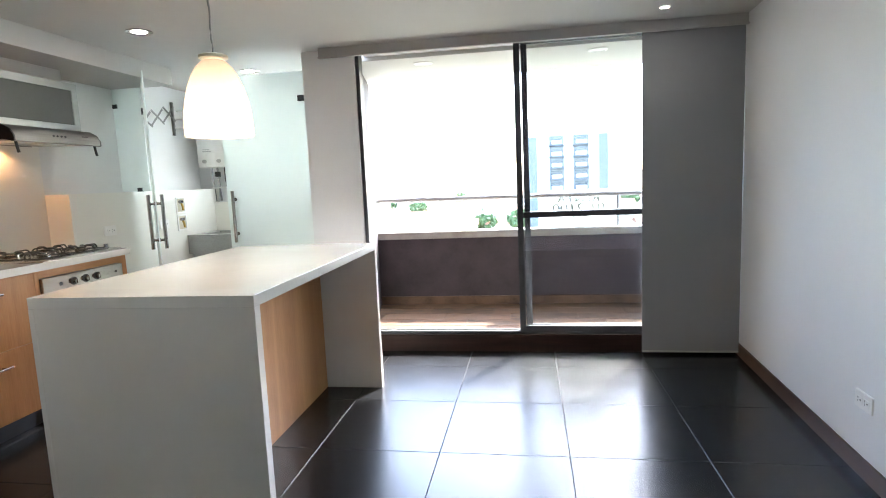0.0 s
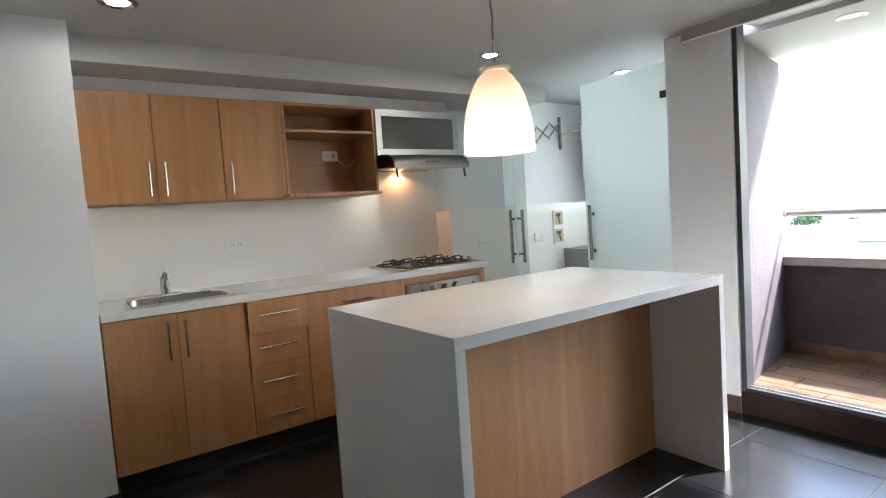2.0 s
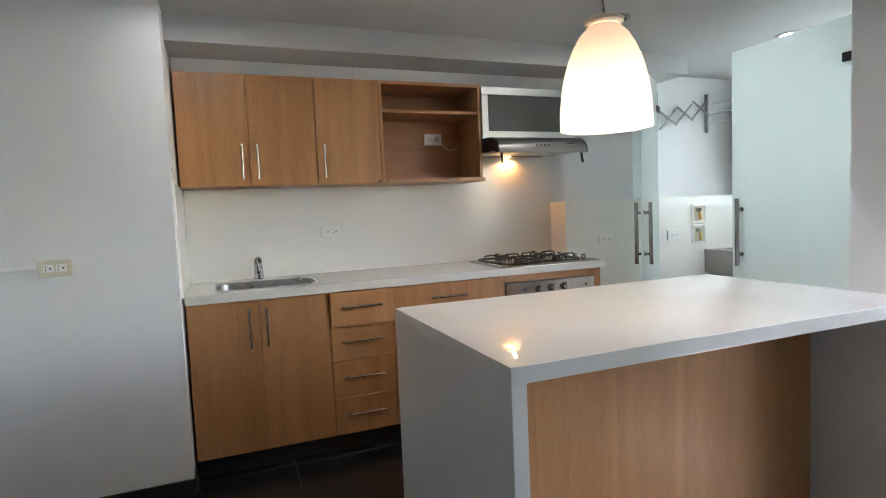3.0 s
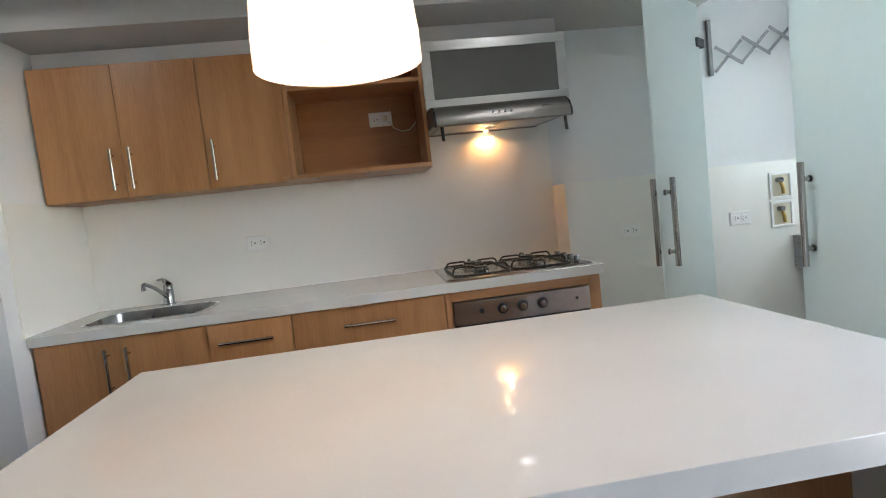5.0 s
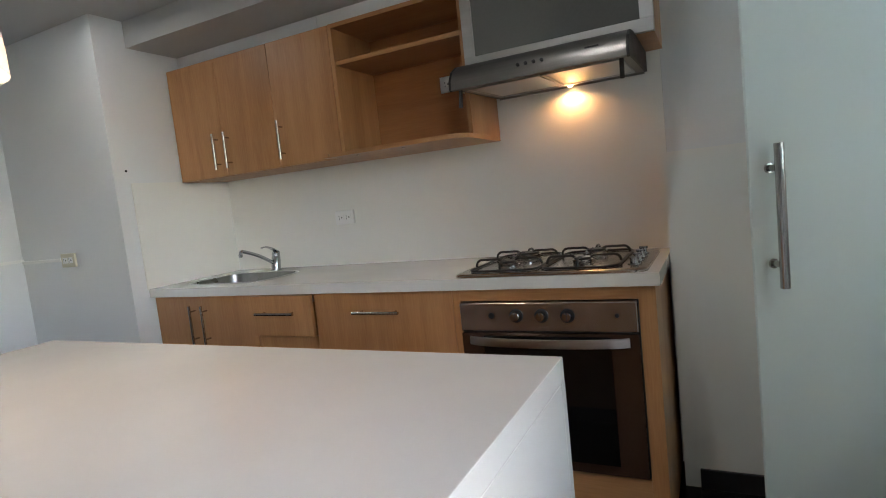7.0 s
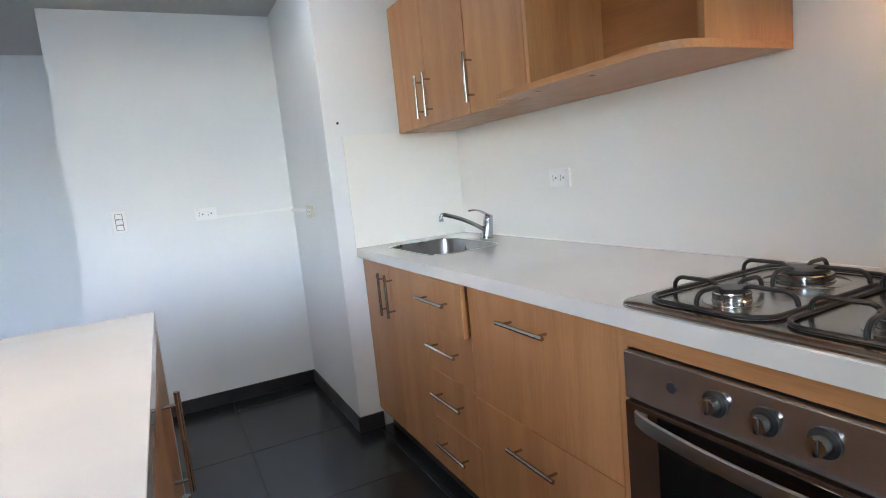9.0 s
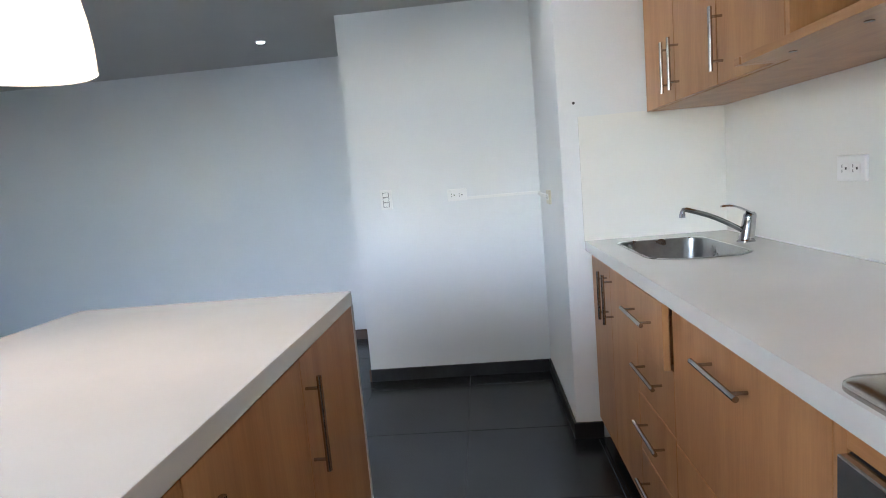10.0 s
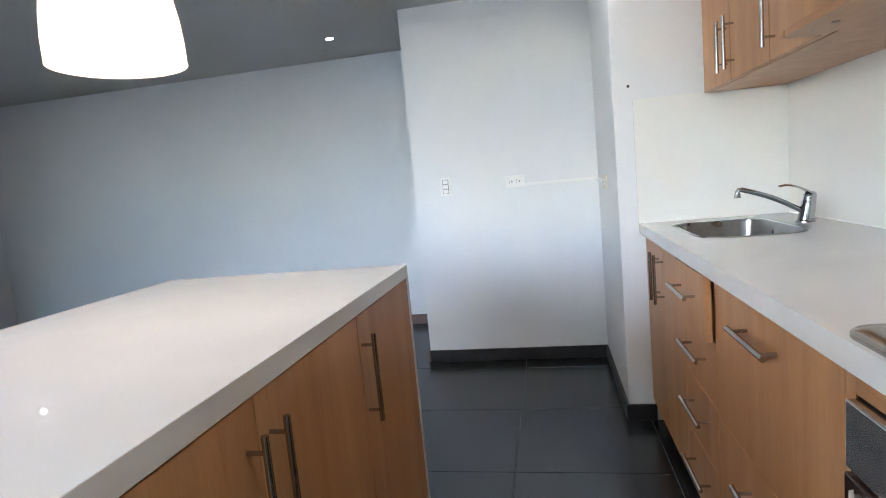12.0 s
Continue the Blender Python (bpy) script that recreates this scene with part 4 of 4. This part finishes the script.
# ---- laundry ----
dry = thing("folding_drying_rack", (-3.1, 5.1, 1.80), "white and grey accordion drying rack on the laundry wall", "drying rack")
for y in (4.82, 5.34):
    part("bracket", boxed(-3.168, -3.145, y - 0.010, y + 0.010, 1.795, 2.10, 0.002), RACK, dry, "grey wall bracket")
ys = [4.832 + 0.50 * k / 3 for k in range(4)]
for k in range(3):
    a, b = ys[k], ys[k + 1]
    for z0, z1, x in ((1.81 + 0.045 * k, 1.975 + 0.04 * k, -3.137), (1.945 + 0.045 * k, 1.845 + 0.04 * k, -3.129)):
        bm = bmesh.new()
        d = Vector((0, b - a, z1 - z0)).normalized()
        q = Vector((0, -d.z, d.y)) * 0.008
        vs = [Vector((x, a, z0)) - q, Vector((x, b, z1)) - q, Vector((x, b, z1)) + q, Vector((x, a, z0)) + q]
        lo, hi = [bm.verts.new(v) for v in vs], [bm.verts.new(v + Vector((0.005, 0, 0))) for v in vs]
        bm.faces.new(lo[::-1]), bm.faces.new(hi)
        for i in range(4):
            bm.faces.new((lo[i], lo[(i + 1) % 4], hi[(i + 1) % 4], hi[i]))
        part("scissor_arm", bm, RACK, dry)
for k, z in enumerate((1.86, 1.94, 2.02)):
    part("hanging_rod", tube(bmesh.new(), [(-3.14, 5.34 + 0.02 * k, z), (-2.45, 5.36 + 0.02 * k, z)], 0.006, 8), WHITE, dry, "white hanging rod", True)

for z in (1.150, 0.995):
    v = thing("valve_box", (-2.97, 5.05, z - 0.07), "ivory recessed washing machine valve box with brass tap", "valve box", "laundry valve boxes")
    bm = bmesh.new()
    for y0, y1, z0, z1 in ((4.983, 5.117, z + 0.058, z + 0.072), (4.983, 5.117, z - 0.072, z - 0.058), (4.983, 4.997, z - 0.058, z + 0.058), (5.103, 5.117, z - 0.058, z + 0.058)):
        box(bm, -2.975, -2.964, y0, y1, z0, z1, 0.002)
    part("frame", bm, WHITE, v)
    part("back_plate", boxed(-2.975, -2.972, 4.997, 5.103, z - 0.058, z + 0.058), IVORY, v)
    bm = bmesh.new()
    rod(bm, (-2.972, 5.035, z + 0.03), (-2.940, 5.035, z + 0.03), 0.014)
    tv = part("valve_body", bm, CHROME, v, "chrome valve knob", True)
    part("spout", tube(bmesh.new(), [(-2.955, 5.04, z + 0.02), (-2.950, 5.048, z - 0.01), (-2.950, 5.05, z - 0.045)], 0.009, 10), BRASS, tv, "brass spout", True)

ls = thing("laundry_sink", (-2.4, 5.35, 0.45), "grey granite laundry sink under the heater", "sink")
part("rim", ring_slab(outline(-2.972, -1.95, 5.105, 5.598, 0.004), outline(-2.90, -2.25, 5.17, 5.53, 0.004), 0.835, 0.872), GRANITE, ls)
part("apron", boxed(-2.972, -1.95, 5.11, 5.145, 0.70, 0.835), GRANITE, ls)
part("basin", ring_slab(outline(-2.96, -2.20, 5.146, 5.58, 0.004), outline(-2.90, -2.25, 5.17, 5.53, 0.004), 0.60, 0.835), GRANITE, ls)
part("basin_floor", boxed(-2.96, -2.20, 5.146, 5.58, 0.58, 0.60), GRANITE, ls)
part("support_wall", boxed(-2.10, -2.0, 5.14, 5.59, 0.0, 0.70), PAINT, ls)
part("support_wall", boxed(-2.972, -2.90, 5.18, 5.59, 0.0, 0.58), PAINT, ls)
tp = thing("laundry_tap", (-2.72, 5.598, 1.06), "chrome wall tap over the laundry sink", "tap")
bm = bmesh.new()
tube(bm, [(-2.72, 5.60, 1.08), (-2.72, 5.54, 1.085), (-2.72, 5.47, 1.08), (-2.72, 5.45, 1.05), (-2.72, 5.45, 1.03)], 0.011, 12)
part("spout", bm, CHROME, tp, "", True)
part("cross_handle", rod(bmesh.new(), (-2.75, 5.545, 1.115), (-2.69, 5.545, 1.115), 0.007), CHROME, tp, "", True)
part("stem", rod(bmesh.new(), (-2.72, 5.545, 1.08), (-2.72, 5.545, 1.118), 0.008), CHROME, tp, "", True)

wh = thing("water_heater", (-2.9, 5.6, 1.48), "white gas water heater with two control knobs", "water heater")
part("casing", boxed(-3.06, -2.75, 5.52, 5.698, 1.49, 2.02, 0.012), WHITE, wh)
for x in (-2.985, -2.835):
    part("knob", rod(bmesh.new(), (x, 5.52, 1.55), (x, 5.50, 1.55), 0.02, 0.017, n=20), CASSETTE, wh, "grey control knob", True)
part("name_bar", boxed(-3.0, -2.91, 5.517, 5.5205, 1.64, 1.648), CASSETTE, wh)
part("name_bar", boxed(-3.0, -2.93, 5.517, 5.5205, 1.66, 1.665), CASSETTE, wh)
for x in (-2.98, -2.92, -2.84):
    part("pipe", tube(bmesh.new(), [(x, 5.62, 1.49), (x, 5.62, 1.38), (x, 5.635, 1.33), (x, 5.65, 1.16)], 0.009, 10), CHROME if x < -2.9 else BLACK, wh, "", True)
part("gas_valve", boxed(-2.94, -2.90, 5.60, 5.64, 1.40, 1.45, 0.004), BLACK, wh, "black valve")
solo("pipe_shelf", boxed(-2.975, -2.70, 5.585, 5.70, 1.285, 1.30, 0.002), WHITE, "white ledge under the water heater", "ledge", (-2.85, 5.64, 1.285))
# louvre window that lights the laundry
lw = thing("laundry_window", (-2.13, 5.77, 1.16), "aluminium framed laundry window", "window", "", "structure")
for x0, x1, z0, z1 in ((-2.70, -2.67, 1.16, 2.14), (-1.59, -1.56, 1.16, 2.14), (-2.67, -1.59, 2.11, 2.14), (-2.67, -1.59, 1.16, 1.19), (-2.145, -2.115, 1.19, 2.11)):
    part("frame", boxed(x0, x1, 5.75, 5.79, z0, z1), FRAME, lw)

for x0, x1 in ((-2.67, -2.145), (-2.115, -1.59)):
    part("pane", boxed(x0, x1, 5.767, 5.773, 1.19, 2.11), WINDOW_FROST, lw, "sandblasted pane")

# ---- balcony things ----
rl = thing("balcony_railing", (0.2, 5.615, 0.80), "painted metal handrail above the balcony parapet", "railing")
part("handrail", tube(bmesh.new(), [(-1.32, 5.615, 1.10), (1.75, 5.615, 1.085)], 0.021, 16), RAIL, rl, "", True)
for x in (0.90, 1.70):
    part("post", rod(bmesh.new(), (x, 5.615, 0.80), (x, 5.615, 1.09), 0.013), RAIL, rl, "", True)
for x in (-1.32,):
    part("wall_flange", rod(bmesh.new(), (-1.32, 5.615, 1.10), (-1.30, 5.615, 1.10), 0.035, n=20), RAIL, rl, "", True)

sg = thing("rental_sign", (0.56, 5.66, 0.80), "white rental banner on the railing, seen from behind", "sign")
_m2, _n2, _l2, _p2 = material("thin_banner")
_t2, _d2, _x2 = _n2.new("ShaderNodeBsdfTranslucent"), _n2.new("ShaderNodeBsdfDiffuse"), _n2.new("ShaderNodeMixShader")
_t2.inputs["Color"].default_value, _d2.inputs["Color"].default_value = (0.86, 0.88, 0.86, 1), (0.82, 0.84, 0.82, 1)
_x2.inputs[0].default_value = 0.3
_l2.new(_t2.outputs[0], _x2.inputs[1]), _l2.new(_d2.outputs[0], _x2.inputs[2])
_l2.new(_x2.outputs[0], _n2["Material Output"].inputs["Surface"])
part("banner", boxed(0.25, 0.87, 5.656, 5.658, 0.802, 1.132), _m2, sg)
for word, size, z in (("RENTA", 0.092, 1.022), ("01 2100", 0.110, 0.934), ("321", 0.07, 0.872)):
    if word == "321":
        for k in range(3):
            part("letter_bar", boxed(0.50 + 0.05 * k, 0.535 + 0.05 * k, 5.649, 5.651, z, z + 0.03), TEXT, sg)
        continue
    cv = bpy.data.curves.new("word", "FONT")
    cv.body, cv.size, cv.align_x, cv.extrude = word, size, "CENTER", 0.0012
    cv.dimensions, cv.fill_mode, cv.offset = "2D", "BOTH", 0.003
    tmp = new("word_shape", cv)
    bpy.context.view_layer.update()
    me = bpy.data.meshes.new_from_object(tmp.evaluated_get(bpy.context.evaluated_depsgraph_get()))
    bpy.data.objects.remove(tmp)
    bpy.data.curves.remove(cv)
    bm = bmesh.new()
    bm.from_mesh(me)
    bpy.data.meshes.remove(me)
    bmesh.ops.transform(bm, matrix=Matrix.Translation((0.56, 5.650, z)) @ Matrix.Rotation(radians(90), 4, "X") @ Matrix.Diagonal((-1.3, 1, 1, 1)), verts=bm.verts)
    part("lettering", bm, TEXT, sg, "grey lettering seen mirrored")

# ---- outside ----
GZ = -27.0
bm = bmesh.new()
N = 40
grid = [[bm.verts.new((x, y, GZ + (0 if y < 250 else (y - 250) * 0.012) + 1.5 * noise.noise((x * 0.01, y * 0.01, 0)))) for x in np.linspace(-2500, 2500, N)] for y in np.linspace(-1500, 3500, N)]
for j in range(N - 1):
    for i in range(N - 1):
        bm.faces.new((grid[j][i], grid[j][i + 1], grid[j + 1][i + 1], grid[j + 1][i]))
structure("ground", bm, LAND, "green and built-up valley floor far below", "ground")
structure("facade", boxed(-12, 12, -9, 4.4, GZ, -0.3), HOUSE, "lower storeys of the building itself", "building")

TY = 154.0
tw = thing("apartment_tower", (10, TY, GZ), "white apartment tower with blue-grey window strips and balconies", "tower")
part("wall", boxed(-0.5, 24, TY, TY + 18, GZ, 12.6), TOWER_WHITE, tw)
part("roof", boxed(-0.8, 24.3, TY - 0.3, TY + 18.3, 12.6, 13.2), TOWER_WHITE, tw)
for x0, x1, z1 in ((0.3, 2.4, 11.6), (5.7, 9.5, 11.8), (12.0, 16.0, 11.8), (18.6, 21.0, 11.8)):
    st = part("window_strip", boxed(x0, x1, TY - 0.12, TY, GZ + 3, z1), TOWER_BLUE, tw, "blue-grey strip")
    if x1 - x0 > 3:
        for f in range(13):
            z = z1 - 2.6 - 3.0 * f
            b = part("balcony", boxed(x0 - 0.5, x1 + 0.3, TY - 1.3, TY - 0.12, z - 0.15, z + 0.05), TOWER_BLUE, tw)
            part("balustrade", boxed(x0 + 0.6, x1 - 0.6, TY - 1.35, TY - 1.2, z + 0.25, z + 1.15), TOWER_WHITE, b, "white balustrade")
            part("pane", boxed(x0 + 0.3, x1 - 0.3, TY - 0.16, TY - 0.121, z + 0.1, z + 2.3), TOWER_GLASS, tw)

rng = random.Random(5)
for k in range(110):
    y = rng.uniform(230, 620)
    x = rng.uniform(-0.62, 0.3) * y
    w, d, h = rng.uniform(9, 18), rng.uniform(8, 14), rng.uniform(6, 13)
    hs = thing("house", (x, y, GZ), "low rendered house with a clay roof in the valley", "house", "houses in the valley")
    part("wall", boxed(x - w / 2, x + w / 2, y - d / 2, y + d / 2, GZ - 2, GZ + h), HOUSE, hs)
    bm = bmesh.new()
    e = 0.5
    v = [bm.verts.new(q) for q in ((x - w / 2 - e, y - d / 2 - e, GZ + h), (x + w / 2 + e, y - d / 2 - e, GZ + h), (x + w / 2 + e, y + d / 2 + e, GZ + h), (x - w / 2 - e, y + d / 2 + e, GZ + h), (x - w / 2 - e, y, GZ + h + 2.2), (x + w / 2 + e, y, GZ + h + 2.2))]
    for q in ((0, 1, 5, 4), (3, 4, 5, 2), (0, 4, 3), (1, 2, 5), (0, 3, 2, 1)):
        bm.faces.new([v[i] for i in q])
    part("roof", bm, ROOF, hs)
    for i in range(3):
        wx = x - w / 2 + w * (i + 0.5) / 3
        # Pale concrete colour on the panes stands in for glare washing them out.
        part("window", boxed(wx - 0.6, wx + 0.6, y - d / 2 - 0.05, y - d / 2 + 0.02, GZ + h - 2.4, GZ + h - 1.0), CAP, hs)


def tree(x, y, h, seed):
    r = random.Random(seed)
    tr = thing("tree", (x, y, GZ), "leafy green tree in the valley", "tree", "trees in the valley")
    bm = bmesh.new()
    rod(bm, (x, y, GZ - 1), (x, y, GZ + h * 0.55), 0.4, 0.18, 8)
    for k in range(4):
        a = k * 1.7
        rod(bm, (x, y, GZ + h * 0.4), (x + math.cos(a) * h * 0.22, y + math.sin(a) * h * 0.22, GZ + h * 0.72), 0.16, 0.06, 6)
    part("trunk", bm, BARK, tr)
    vs, fs = [], []
    for k in range(360):
        a, u, q = r.uniform(0, math.tau), r.uniform(-1, 1), r.uniform(0.35, 1) ** 0.5
        s = math.sqrt(1 - u * u)
        lump = 1 + 0.3 * noise.noise((math.cos(a) * s * 2 + seed, math.sin(a) * s * 2, u * 2))
        c = Vector((x + math.cos(a) * s * q * h * 0.42 * lump, y + math.sin(a) * s * q * h * 0.42 * lump, GZ + h * 0.72 + u * q * h * 0.30 * lump))
        e = Euler((r.uniform(0, 6), r.uniform(0, 6), r.uniform(0, 6))).to_matrix()
        g = r.uniform(0.6, 1.3)
        i = len(vs)
        vs += [tuple(c + e @ Vector(p) * g) for p in ((-1, -0.4, 0), (0.1, -0.7, 0.2), (1, 0.1, -0.1), (0, 0.8, 0.15))]
        fs.append((i, i + 1, i + 2, i + 3))
    me = bpy.data.meshes.new("crown")
    me.from_pydata([tuple(Vector(v) - ORIGIN[tr.name]) for v in vs], [], fs)
    me.materials.append(LEAF)
    ob = new("crown", me)
    ob.parent = tr


for k in range(40):
    y = rng.uniform(215, 300) if k < 22 else rng.uniform(230, 520)
    x = rng.uniform(-0.02, 0.11) * y if k < 22 else rng.uniform(-0.6, 0.3) * y
    tree(x, y, rng.uniform(10, 16), k)

# ---- balcony floor tiles ----
slab = bpy.data.objects["balcony_slab"]
PW, PL = 0.20, 0.55
row = 0
y = 4.563
while y < 5.52:
    left = -1.11 - 0.19 * (y + PW - 4.57) / 0.97
    x = -1.30 - (row % 3) * 0.2
    y1 = min(y + PW - 0.008, 5.523)
    while x < 1.75:
        a, b = max(x, left), min(x + PL - 0.008, 1.748)
        if b - a > 0.03:
            part("tile", boxed(a, b, y, y1, 0.100, 0.1145, 0.0), PLANK, slab)
        x += PL
    y += PW
    row += 1

# ---- floor tiles ----
shared = {}
P = 0.60
LIVING, KITCHEN = (0.878, 2.92), (-1.975, 1.91)
DINING = (0.915, 1.87)
AREAS = [(-2.59, -1.39, 0.545, 5.70, KITCHEN), (XW, -2.59, 1.445, 5.70, KITCHEN), (-1.352, 3.0, -0.45, 0.545, DINING), (-1.39, 3.0, 0.545, 1.87, DINING), (-1.39, 1.53, 1.87, 4.462, LIVING)]
for ax0, ax1, ay0, ay1, (xo, yo) in AREAS:
    for i in range(-8, 9):
        for j in range(-7, 9):
            x0, x1 = max(xo + i * P + 0.0014, ax0), min(xo + (i + 1) * P - 0.0014, ax1)
            y0, y1 = max(yo + j * P + 0.0014, ay0), min(yo + (j + 1) * P - 0.0014, ay1)
            if x1 - x0 < 0.004 or y1 - y0 < 0.004:
                continue
            key = (round(x1 - x0, 3), round(y1 - y0, 3))
            if key not in shared:
                bm = boxed(0, x1 - x0, 0, y1 - y0, -0.012, 0.0)
                es = [e for e in bm.edges if all(v.co.z > -0.001 for v in e.verts)]
                bmesh.ops.bevel(bm, geom=es, offset=0.0012, segments=1, affect="EDGES")
                shared[key] = finish(bm, "tile", TILE)
            t = new("tile", shared[key])
            t.location, t.parent = (x0, y0, 0), floor
